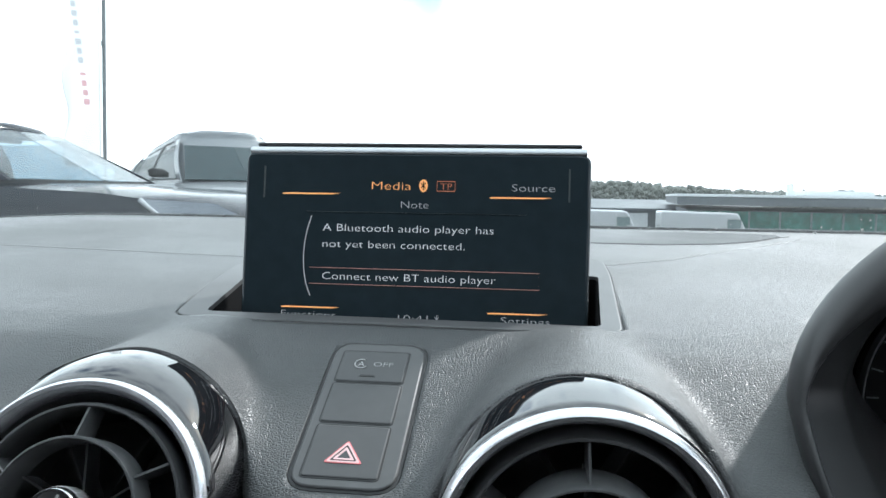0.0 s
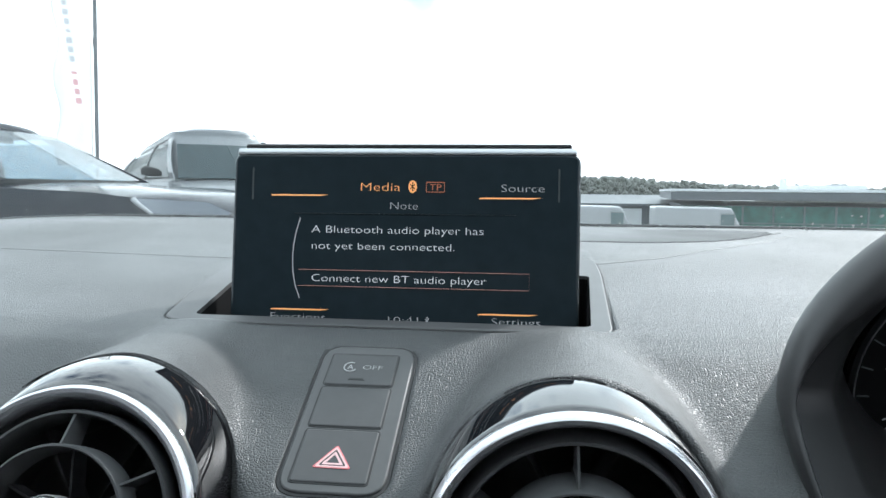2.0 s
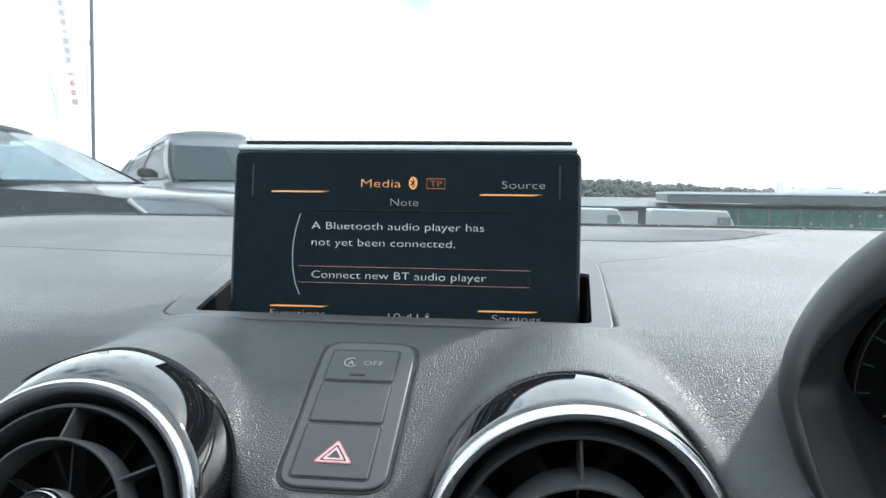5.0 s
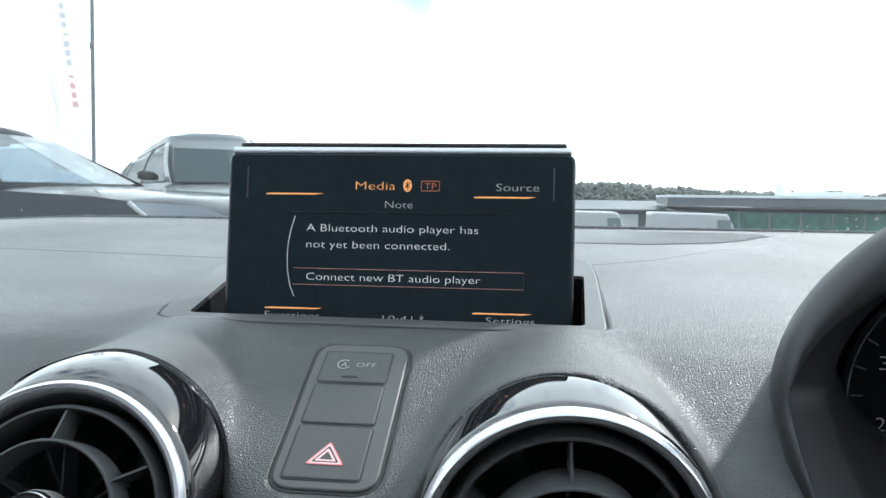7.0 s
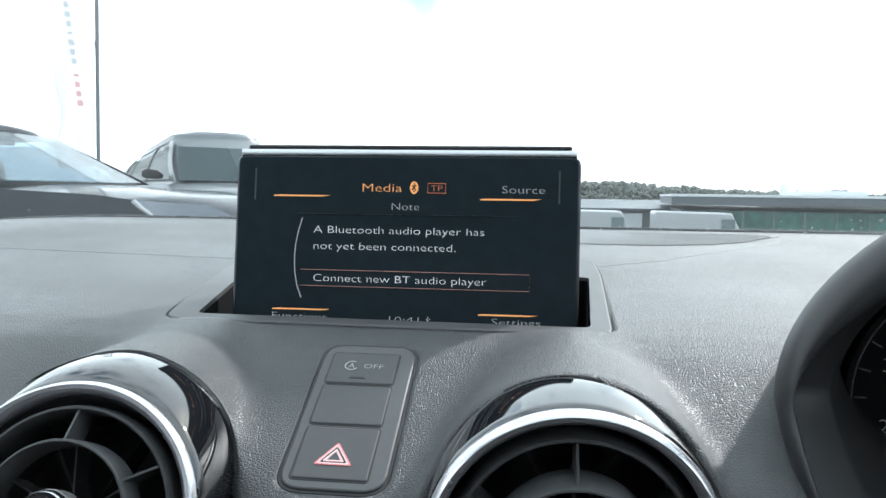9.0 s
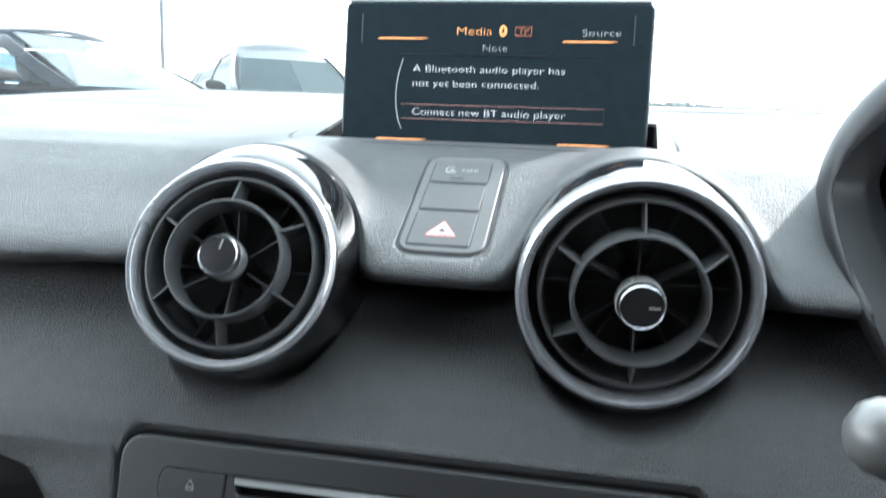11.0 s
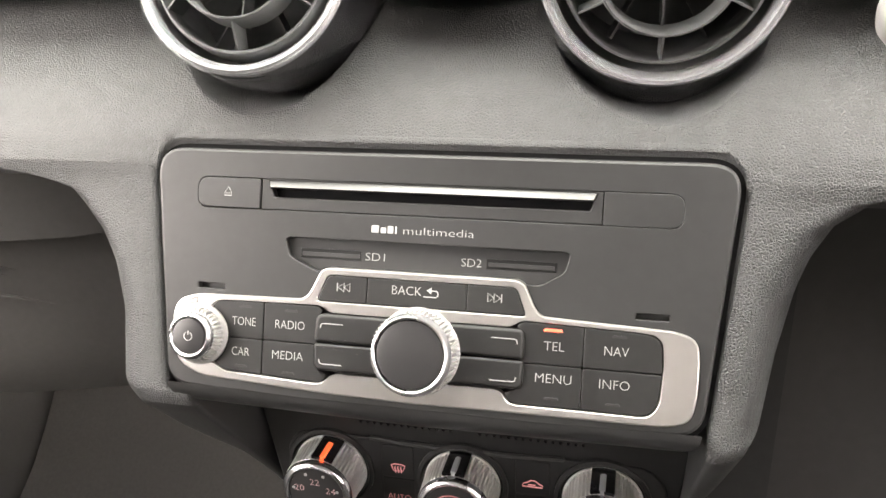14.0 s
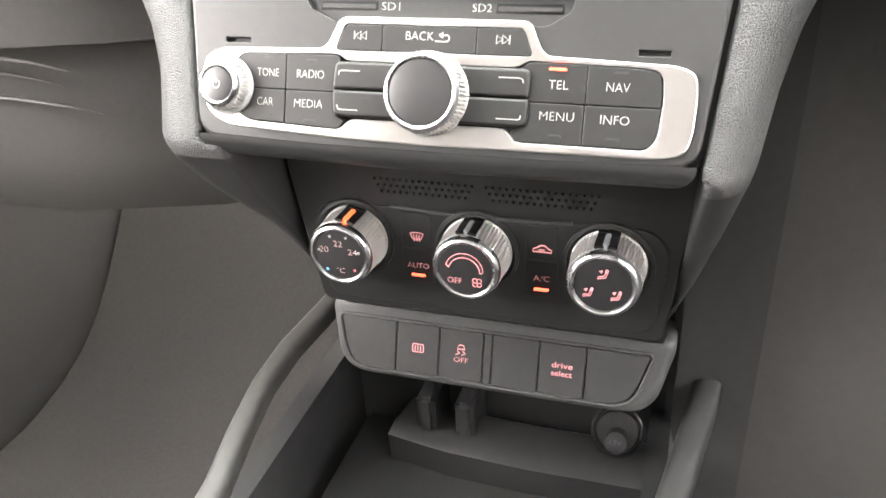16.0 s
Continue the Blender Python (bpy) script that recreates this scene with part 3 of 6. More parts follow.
for (c, ax), (hx, hz) in zip(HOLES, HOLE_SIZE):
    b = bmesh.new()
    lathe([(0, -0.052), (1, -0.052), (1, 0.06), (0, 0.06)], 96, b)
    bmesh.ops.transform(b, matrix=Matrix.Diagonal((hx, hz, 1, 1)), verts=b.verts)
    cutters.append(part("cutter", b, DARK, m=frame3(c, ax)))
fascia = tagged(part("fascia_band", bm, FASCIA, angle=60), "dark grey grained lower dashboard fascia band", "dashboard", kind="structure")
rad_top = rounded([(-0.116, 0.90), (0.116, 0.90), (0.116, 0.9645), (-0.116, 0.9645)], 0.011)
bcut = slab(rad_top, 0.0, 1.0, 0.0001, 1)
bmesh.ops.transform(bcut, matrix=frame3((0, -0.20, 0), (0, -1, 0)), verts=bcut.verts)
cutters.append(part("cutter", bcut, DARK))
fascia = cut(fascia, cutters)


def column_edge(z, side):
    left = [(0.70, 0.060), (0.735, 0.080), (0.7725, 0.098), (0.798, 0.112), (0.8209, 0.1255), (0.838, 0.1345), (0.8557, 0.139), (0.8944, 0.141), (0.914, 0.1465), (0.927, 0.1535), (0.9394, 0.1655), (0.9445, 0.172), (0.9484, 0.19), (0.9525, 0.22), (0.956, 0.27), (0.96, 0.36), (0.98, 0.40)]
    right = [(0.70, 0.075), (0.735, 0.095), (0.7725, 0.109), (0.798, 0.116), (0.8209, 0.121), (0.8557, 0.127), (0.892, 0.133), (0.914, 0.1385), (0.9275, 0.144), (0.9394, 0.152), (0.9497, 0.168), (0.953, 0.19), (0.956, 0.22), (0.96, 0.30), (0.98, 0.40)]
    return lerp_table(left if side < 0 else right, z)


def column_front(z):
    return lerp_table([(0.70, -0.215), (0.74, -0.226), (0.78, -0.246), (0.81, -0.266), (0.83, -0.281), (0.845, -0.2915), (0.857, -0.3000), (0.863, -0.3030), (0.868, -0.3040), (0.90, -0.291), (0.95, -0.2705), (0.957, -0.2684), (0.961, -0.2655), (0.9635, -0.2636), (0.9665, -0.2606), (0.970, -0.2565)], z)


def well(z):
    """Half width and depth of the opening in the column: the radio above, the climate unit below."""
    if z > 0.9655:
        return 0.1055, 0.0001
    if z > 0.868:
        t = max(0.0, (z - 0.9545) / 0.011)
        return 0.1075 + (z - 0.872) / 0.0805 * 0.0095 - 0.011 * (1 - math.sqrt(max(0.0, 1 - min(1, t) ** 2))), 0.012
    return lerp_table([(0.70, 0.075), (0.76, 0.095), (0.868, 0.1025)], z), 0.06


bm = bmesh.new()
rings = []
zs = [0.700 + 0.004 * i for i in range(41)] + [0.864, 0.8675, 0.8685, 0.872] + [0.876 + 0.004 * i for i in range(15)] + [0.936 + 0.002 * i for i in range(18)]
for z in zs:
    yf = column_front(z)
    xl, xr = -column_edge(z, -1), column_edge(z, 1)
    hw, dp = well(z)
    cxw = 0.006 if z <= 0.868 else 0.0
    wl0, wr0 = max(-hw + cxw, xl + 0.006), min(hw + cxw, xr - 0.006)
    rl, rr = max(0.006, min(0.022, wl0 - xl - 0.004)), max(0.006, min(0.022, xr - wr0 - 0.004))
    row = [(xl + 0.004, yf + 0.16)]
    for i in range(9):
        an = math.pi / 2 * i / 8
        row.append((xl + rl * (1 - math.cos(an)), yf + 0.034 * (1 - math.sin(an))))
    row += [(wl0 - 0.0025, yf), (wl0 - 0.0006, yf + 0.0006), (wl0, yf + 0.0025), (wl0 + 0.0002, yf + dp), (0.0, yf + dp), (wr0 - 0.0002, yf + dp), (wr0, yf + 0.0025), (wr0 + 0.0006, yf + 0.0006), (wr0 + 0.0025, yf)]
    for i in range(8, -1, -1):
        an = math.pi / 2 * i / 8
        row.append((xr - rr * (1 - math.cos(an)), yf + 0.034 * (1 - math.sin(an))))
    row.append((xr - 0.004, yf + 0.16))
    rings.append([(x, y, z) for x, y in row])
low = [ring for ring in rings if ring[0][2] < 0.8605]
loft(rings[len(low) - 1:], cap=False, closed=True, bm=bm)
column = tagged(part("centre_column", bm, FASCIA, angle=75), "dark grey grained centre column framing radio and climate unit", "dashboard", kind="structure")
# darker than the column above: shade under the radio's chin is put into the colour
part("column_foot", loft(low, cap=False, closed=True), SWITCH_GREY, column, "smooth lower flanks of the column, coloured dark for shade", angle=75)


# ---- air vents ----
def vent(c, ax, size, roll, flare):
    """A round eyeball vent: gloss black flared sleeve, chrome ring, two-ring grille with vanes and a centre knob."""
    k0 = size / 0.0466
    t = thing("air_vent", frame3(c, ax) @ Matrix.Scale(k0, 4), "round air vent with satin chrome ring and gloss black sleeve", "air vent", "dashboard vents")
    rings, back = [], (frame3(c, ax) @ Matrix.Scale(k0, 4)).inverted()
    for d, tilt, rx, rz, dz in flare:
        m = back @ frame3((c[0] - 0.06 * d, c[1] + d, c[2] + dz), axis(tilt, 3))
        rings.append([m @ Vector((rx * math.cos(2 * math.pi * i / 96), rz * math.sin(2 * math.pi * i / 96), 0)) for i in range(96)])
    part("sleeve", loft(rings, cap=False), PIANO, t, "gloss black flared sleeve", angle=60)
    prof = [(0.0420, -0.006), (0.0417, -0.0015), (0.0423, 0.0012), (0.0436, 0.0026), (0.0450, 0.0028), (0.0461, 0.0018), (0.0466, 0.0), (0.0465, -0.0022), (0.0452, -0.004)]
    part("chrome_ring", lathe(prof + [prof[0]], 128), RING, t, "satin chrome ring")
    part("throat", lathe([(0.0424, -0.004), (0.0408, -0.007), (0.0398, -0.016), (0.037, -0.042), (0, -0.044)], 72), VENT_BLACK, t)
    g = part("grille", lathe([(0.0358, -0.012), (0.0361, 0.0004), (0.0367, 0.0012), (0.0376, 0.0010), (0.0382, -0.0010), (0.0386, -0.013), (0.0358, -0.012)], 96), VENT_BLACK, t)
    part("grille_ring", lathe([(0.0240, -0.0045), (0.0243, 0.0082), (0.0248, 0.0090), (0.0254, 0.0088), (0.0258, 0.0080), (0.0260, -0.0040), (0.0240, -0.0045)], 96), VENT_BLACK, g)
    for i in range(6):
        v = loft([[(-0.0004, 0.0255, -0.006), (0.0004, 0.0255, -0.006), (0.0004, 0.0255, 0.0072), (-0.0004, 0.0255, 0.0072)], [(-0.0004, 0.0366, -0.011), (0.0004, 0.0366, -0.011), (0.0004, 0.0366, 0.0004), (-0.0004, 0.0366, 0.0004)]])
        part("vane", v, VENT_BLACK, g, m=Matrix.Rotation(radians(60 * i), 4, "Z"))
        v = loft([[(-0.0004, 0.0065, -0.016), (0.0004, 0.0065, -0.016), (0.0004, 0.0065, -0.006), (-0.0004, 0.0065, -0.006)], [(-0.0004, 0.0242, -0.012), (0.0004, 0.0242, -0.012), (0.0004, 0.0242, -0.0025), (-0.0004, 0.0242, -0.0025)]])
        part("inner_vane", v, VENT_BLACK, g, m=Matrix.Rotation(radians(60 * i), 4, "Z"))
    for i in range(6):
        v = box(-0.0005, 0.0005, 0.008, 0.0376, -0.030, -0.016, 0.0002)
        part("rear_vane", v, VENT_BLACK, g, m=Matrix.Rotation(radians(60 * i + 30), 4, "Z"))
    k = part("knob", lathe([(0.0080, 0.0020), (0.0092, 0.0026), (0.0093, 0.0104), (0.0082, 0.0110)], 192, knurl=(1, 2, 0.0008)), KNURL_HIGHLIT, t, "chrome knurled knob")
    part("knob_rim", lathe([(0.0082, 0.0100), (0.0090, 0.0108), (0.0089, 0.0126), (0.0086, 0.0138), (0.0082, 0.0143), (0.0078, 0.0137)], 72), CHROME, k, "bright rim")
    part("knob_stem", lathe([(0.0062, -0.03), (0.0072, -0.002), (0.0080, 0.0030), (0.0, 0.0031)], 48), DARK, k)
    part("knob_cap", lathe([(0.0079, 0.0125), (0.0077, 0.0137), (0.005, 0.0140), (0, 0.0141)], 48), KNOB_FACE, k)
    part("marker", box(-0.00035, 0.00035, 0.0025, 0.0066, 0.0138, 0.0145), WHITE_PRINT, k, m=Matrix.Rotation(radians(roll), 4, "Z"))
    return t


vent(*VENTS[0], -15, [(0.0004, 23, 0.0420, 0.0420, 0), (0.0010, 23, 0.0437, 0.0437, 0), (0.006, 19, 0.0446, 0.0458, -0.0015), (0.014, 13, 0.0455, 0.0481, -0.0034), (0.024, 7, 0.0470, 0.0500, -0.0050), (0.034, 2, 0.0474, 0.0511, -0.0061), (0.045, 0, 0.0475, 0.0517, -0.0068), (0.056, 0, 0.0464, 0.0509, -0.0071), (0.070, 0, 0.0440, 0.0478, -0.0075)])
vent(*VENTS[1], -90, [(0.0004, -5, 0.0447, 0.0447, 0), (0.0010, -5, 0.0457, 0.0457, 0), (0.004, -4, 0.0461, 0.0470, -0.0005), (0.009, -3, 0.0464, 0.0491, -0.0014), (0.015, -1, 0.0467, 0.0515, -0.0024), (0.021, 0, 0.0468, 0.0528, -0.0033), (0.028, 0, 0.0460, 0.0515, -0.0040), (0.038, 0, 0.0430, 0.0480, -0.0048)])

# ---- pop-up screen in its well ----
DISP_N = Vector((0, -0.992, 0.12)).normalized()
DISP = frame3((0.0045, -0.0945, 1.1035), DISP_N)        # local x across, y up the glass, z out of the glass
screen = thing("popup_screen", DISP, "raised black pop-up display with glossy glass in a dashboard well", "screen")
HW, TOPY = 0.0860, 0.0515
shape = rounded([(-HW, -0.05), (HW, -0.05), (HW, TOPY), (-HW, TOPY)], [0.002, 0.002, 0.0055, 0.0055], 6)
part("casing", slab(shape, -0.0125, -0.0022, 0.0012, 3), WELL_BLACK, screen, "matt black casing")
glass = part("glass", slab(inset(shape, 0.0004), -0.0021, 0.0, 0.0014, 4), SCREEN, screen, "glossy black display glass")
part("top_trim", loft([[(x, TOPY - 0.0008, 0.0001), (x, TOPY + 0.0002, 0.0002), (x, TOPY + 0.0012, -0.0002), (x, TOPY + 0.0024, -0.0012), (x, TOPY + 0.0026, -0.0095), (x, TOPY - 0.0008, -0.0095)] for x in (-HW + 0.0022, HW - 0.0022)]), TRIM_METAL, screen, "thin satin metal top edge")
part("lid", slab(rounded([(-HW + 0.0042, TOPY + 0.0030), (HW - 0.0042, TOPY + 0.0030), (HW - 0.0045, TOPY + 0.0052), (-HW + 0.0045, TOPY + 0.0052)], 0.0012, 3), -0.030, -0.0035, 0.0012, 2), PLASTIC, screen, "dark lid over the screen")
part("backing", slab(rounded([(-0.078, -0.05), (0.078, -0.05), (0.078, TOPY + 0.002), (-0.078, TOPY + 0.002)], 0.004), -0.022, -0.0126, 0.001), WELL_BLACK, screen)
for sx in (-1, 1):
    part("inner_border", slab(rect(sx * 0.0757 - 0.0004, sx * 0.0757 + 0.0004, 0.028, 0.0440, 0.0003), 0.0, 0.00025, 0.0001, 1), GREY_PRINT, screen)


def dx(x):
    return x - 0.0045


def dy(z):
    return (z - 1.1035) / 0.992


def on(body, x0, x1, z, h, mat, bold=-0.017):
    return lettering(body, dx(x0), dx(x1), dy(z) - h / 2, h, screen, mat, z=0.0001, name="screen_text", bold=bold)


on("Media", -0.0161, 0.0036, 1.1380, 0.0040, AMBER, -0.017)
on("TP", 0.0180, 0.0237, 1.1380, 0.0030, AMBER_DIM)
on("Source", 0.0528, 0.0733, 1.1378, 0.0036, SCREEN_GREY)
on("Note", -0.0012, 0.0124, 1.1289, 0.0036, SCREEN_GREY, -0.017)
on("A Bluetooth audio player has", -0.0403, 0.0446, 1.1171, 0.0036, SCREEN_WHITE)
on("not yet been connected.", -0.0400, 0.0308, 1.1091, 0.0036, SCREEN_WHITE)
on("Connect new BT audio player", -0.0396, 0.0462, 1.0933, 0.0036, SCREEN_WHITE)
on("Functions", -0.0599, -0.0321, 1.0742, 0.0034, SCREEN_GREY)
on("Settings", 0.0493, 0.0725, 1.0744, 0.0034, SCREEN_GREY)
on("10:41", -0.0008, 0.0138, 1.0738, 0.0034, SCREEN_GREY)


def screen_lines(paths, w, mat):
    part("screen_line", stroke_bm([([(dx(x), dy(z)) for x, z in p], c) for p, c in paths], w, 0.00012), mat, screen)


screen_lines([([(0.0164, 1.1357), (0.0252, 1.1357), (0.0252, 1.1404), (0.0164, 1.1404)], True)], 0.0003, AMBER_DIM)
screen_lines([([(-0.0463, 1.0972), (0.0668, 1.0972), (0.0668, 1.0893), (-0.0463, 1.0893)], False)], 0.00022, NOTE_LINE)
screen_lines([([(-0.0486, 1.1248), (0.0601, 1.1249)], False)], 0.00014, GREY_PRINT)
screen_lines([([(-0.0462, 1.1226), (-0.0481, 1.116), (-0.0493, 1.109), (-0.0496, 1.103), (-0.0492, 1.096), (-0.0478, 1.089), (-0.0455, 1.0833)], False)], 0.0004, SCREEN_GREY)
part("wireless_badge", slab([(dx(0.0096) + px, dy(1.1382) + py) for px, py in circle(1.0, 24, 0.0021, 0.0031)], 0.0, 0.0002, 0.00005, 1), AMBER, screen, "amber oval badge")
screen_lines([([(0.0084, 1.1394), (0.0107, 1.1371), (0.0096, 1.1360), (0.0096, 1.1404), (0.0107, 1.1394), (0.0084, 1.1371)], False)], 0.00045, WELL_BLACK)
screen_lines([([(0.0172, 1.0748), (0.0192, 1.0730), (0.0182, 1.0720), (0.0182, 1.0758), (0.0192, 1.0748), (0.0172, 1.0730)], False)], 0.0003, SCREEN_GREY)
for x0, x1, z in ((-0.0614, -0.0322, 1.1337), (0.0423, 0.0720, 1.1330), (-0.0600, -0.0305, 1.0777), (0.0427, 0.0712, 1.0777)):
    pts = [(dx(x0), dy(z) - 0.0005), (dx(x1) - 0.004, dy(z) - 0.0004), (dx(x1), dy(z) + 0.0003), (dx(x0) + 0.003, dy(z) + 0.0003), (dx(x0), dy(z) + 0.0001)]
    part("softkey_bar", slab(pts, 0.0, 0.00025, 0.00005, 1), AMBER, screen, "amber soft-key underline")

# frame round the well, and the well's dark lining
def frame_plane(x, y):
    return 1.0768 + (y + 0.13) * 0.125


fb = plate(FRAME_OUT, [WELL], -0.012, 0.0, 0.0008)
for v in fb.verts:
    v.co.z += frame_plane(v.co.x, v.co.y) + 0.0008
part("frame", fb, FRAME_GREY, None)
well_frame = bpy.data.objects["frame"]
well_frame.name = "screen_surround"
tagged(well_frame, "matt dark plastic surround framing the display well", "surround", kind="structure")
gap = plate(inset(FRAME_OUT, -0.0011), [inset(FRAME_OUT, 0.004)], -0.004, 0.0, 0.0002)
for v in gap.verts:
    v.co.z += frame_plane(v.co.x, v.co.y) - 0.0004
part("joint", gap, DARK, well_frame)
wb = bmesh.new()
lo, hi = ring_verts(wb, inset(WELL, 0.0009), 1.005), ring_verts(wb, inset(WELL, 0.0009), 1.07)
for v in hi:
    v.co.z = frame_plane(v.co.x, v.co.y) - 0.0008
bridge(wb, lo, hi), wb.faces.new(lo)
part("well_lining", wb, WELL_BLACK, well_frame)

# ---- switch strip: stop-start, blank, hazard ----
strip = thing("switch_strip", PAD_M, "strip of three switches with red hazard triangle", "switches")
part("bezel", slab(STRIP, -0.008, 0.0007, 0.0009, 3), FRAME_GREY, strip)
part("joint", slab(inset(STRIP, -0.0013), -0.008, -0.0001, 0.0003, 1), DARK, strip)


def strip_y(y_world):
    return (y_world + 0.190) / PAD_M.to_3x3().col[1].y


def hazard_triangle(cx, cy, r, inner):
    o = [(cx + r * math.cos(radians(90 + 120 * i)) * 1.02, cy + r * math.sin(radians(90 + 120 * i)) * 0.92) for i in range(3)]
    return rounded(o, r * 0.16, 3)


rows = [(-0.1618, -0.1790), (-0.1794, -0.1990), (-0.1996, -0.2224)]
names = ("stop_start_button", "blank_button", "hazard_button")
made = []
for nm, (ya, yb) in zip(names, rows):
    yy1, yy0 = strip_y(ya), strip_y(yb)
    o = rounded([(-0.0136, yy0 + 0.0005), (0.0132, yy0 + 0.0005), (0.0132, yy1 - 0.0005), (-0.0136, yy1 - 0.0005)], [0.0015, 0.0015, 0.0012, 0.0012], 3)
    part("gap", slab(inset(o, -0.0006), -0.004, 0.00085, 0.0001, 1), DARK, strip)
    made.append(part(nm, slab(o, -0.004, 0.0012, 0.0006, 2), SURROUND, strip))
zf = 0.0012
yc = strip_y(-0.1695)
stroke(arc_pts(-0.0050, yc, 0.0026, 60, 330, 14), 0.0005, made[0], WHITE_PRINT, zf, "stop_start_icon")
lettering("A", -0.0063, -0.0037, yc - 0.0013, 0.0027, made[0], WHITE_PRINT, zf, bold=0.0)
lettering("OFF", 0.0000, 0.0078, yc - 0.0012, 0.0026, made[0], WHITE_PRINT, zf)
part("indicator", slab(rounded([(-0.0046, strip_y(-0.1762)), (0.0020, strip_y(-0.1762)), (0.0014, strip_y(-0.1752)), (-0.0040, strip_y(-0.1752))], 0.0003), 0, zf + 0.0002, 0.0001, 1), DARK, made[0])
hy = strip_y(-0.2132)


def band(r0, r1, z0, z1):
    """A triangular ring."""
    bm = bmesh.new()
    o, q = hazard_triangle(-0.0002, hy, r0, 0), hazard_triangle(-0.0002, hy, r1, 0)
    lp = [ring_verts(bm, o, z0), ring_verts(bm, o, z1), ring_verts(bm, q, z1), ring_verts(bm, q, z0)]
    for a0, a1 in zip(lp, lp[1:]):
        bridge(bm, a0, a1)
    return bm


part("triangle_outer", band(0.0078, 0.0070, zf - 0.0003, zf + 0.0002), RED_PRINT, made[2], "red and white hazard triangle")
part("triangle_line", band(0.00695, 0.0056, zf - 0.0003, zf + 0.00025), WHITE_RED, made[2])
part("triangle_inner", band(0.0044, 0.0028, zf - 0.0003, zf + 0.00025), WHITE_RED, made[2])
part("triangle_core", slab(hazard_triangle(-0.0002, hy, 0.0027, 0), zf - 0.0003, zf + 0.0002, 0.0001, 1), SURROUND, made[2])

# ---- radio unit ----
RN = Vector((0, -0.922, 0.387))
RAD = frame3((0, -0.27, 0.95), RN)
radio = thing("radio_unit", RAD, "black multimedia radio panel with silver trim and control dial", "car radio")
OUT = rounded([(-0.1056, -0.0845), (-0.05, -0.0862), (0.05, -0.0862), (0.1056, -0.0845), (0.1150, 0.0128), (-0.1152, 0.0128)], [0.010, 0.01, 0.01, 0.010, 0.0125, 0.0125], 8)
CD = rect(-0.0955, 0.0952, -0.0112, 0.0012, 0.0045, 6)
SD = rounded([(-0.0425, -0.0345), (0.0455, -0.0345), (0.0545, -0.029), (0.0560, -0.0225), (0.0545, -0.0215), (-0.0545, -0.0215), (-0.0562, -0.0225), (-0.0545, -0.029)], 0.002, 4)
MIC = [rect(x0, x1, -0.0442, -0.0420, 0.0003, 2) for x0, x1 in ((-0.0936, -0.0816), (0.0806, 0.0922))]
CTRL = rounded([(-0.1005, -0.0555), (-0.1005, -0.066), (-0.0975, -0.0735), (-0.090, -0.077), (-0.036, -0.0795), (0, -0.080), (0.036, -0.0795), (0.088, -0.079), (0.096, -0.076), (0.1, -0.069), (0.1, -0.057), (0.097, -0.051), (0.091, -0.049), (0.045, -0.0475), (0.0425, -0.0435), (0.0385, -0.0355), (-0.0385, -0.0355), (-0.0425, -0.0435), (-0.045, -0.0475), (-0.091, -0.0485), (-0.098, -0.051)], 0.0035, 4)
body = part("faceplate", plate(OUT, [CD, SD, *MIC, CTRL], -0.010, 0.0018, 0.0014, 0.0003), PLASTIC, radio, "matt black faceplate")
part("surround_gap", slab(inset(OUT, -0.0022), -0.014, -0.0026, 0.0002, 1), WELL_BLACK, radio)
lipb = [p for p in inset(OUT, -0.0046) if p[1] > -0.080]
start = next(i for i, p in enumerate(lipb) if p[0] > 0)
lipb = lipb[start:] + lipb[:start]
lip_pts = []
for p, q in zip(lipb, lipb[1:]):
    n_seg = max(1, int((Vector(q) - Vector(p)).length / 0.006))
    lip_pts += [Vector(p).lerp(Vector(q), i / n_seg) for i in range(n_seg)]
part("radio_lip", sweep([(p.x, p.y, -0.0050) for p in lip_pts], circle(0.0036, 14), up=(0, 0, 1), scale=[min(1, 0.05 + 0.16 * min(i, len(lip_pts) - 1 - i)) for i in range(len(lip_pts))]), FASCIA, column, m=RAD)
chin = []
for dy, dz, dxx in ((-0.0838, 0.0016, 0.0), (-0.0862, 0.0012, 0.0003), (-0.0885, -0.0004, 0.0012), (-0.0905, -0.0030, 0.0030), (-0.0918, -0.0065, 0.0060), (-0.0922, -0.012, 0.010), (-0.0918, -0.020, 0.013), (-0.0905, -0.034, 0.015)):
    chin.append([(x, dy - 0.0016 * (1 - abs(x) / 0.106), dz) for x in [(-0.1056 + dxx) + (0.2112 - 2 * dxx) * i / 40 for i in range(41)]])
part("chin", loft(chin, cap=False, closed=False), PLASTIC, body)
# disc slot
part("slot_bed", slab(inset(CD, -0.0012), -0.0095, -0.0062, 0.0002, 1), WELL_BLACK, body)
part("slot_frame", plate(rect(-0.0676, 0.0668, -0.0110, 0.0011, 0.0004, 2), [rounded([(-0.0644, 0.0008), (0.0644, 0.0008), (0.0622, -0.0060), (-0.0622, -0.0060)], 0.0008, 3)], -0.006, 0.0014, 0.0004, 0.0006), PLASTIC, body)
part("slot_trim", loft([[(-0.0646, 0.0007, z), (0.0646, 0.0007, z), (0.0634, -0.0023, z), (-0.0634, -0.0023, z + (0.0014 if z > 0 else 0.0))] for z in (-0.005, 0.0011)] + [[(-0.0643, 0.0003, 0.0016), (0.0643, 0.0003, 0.0016), (0.0633, -0.0021, 0.0029), (-0.0633, -0.0021, 0.0029)]]), STRIP_METAL, body, "bright metal strip over the disc slot")
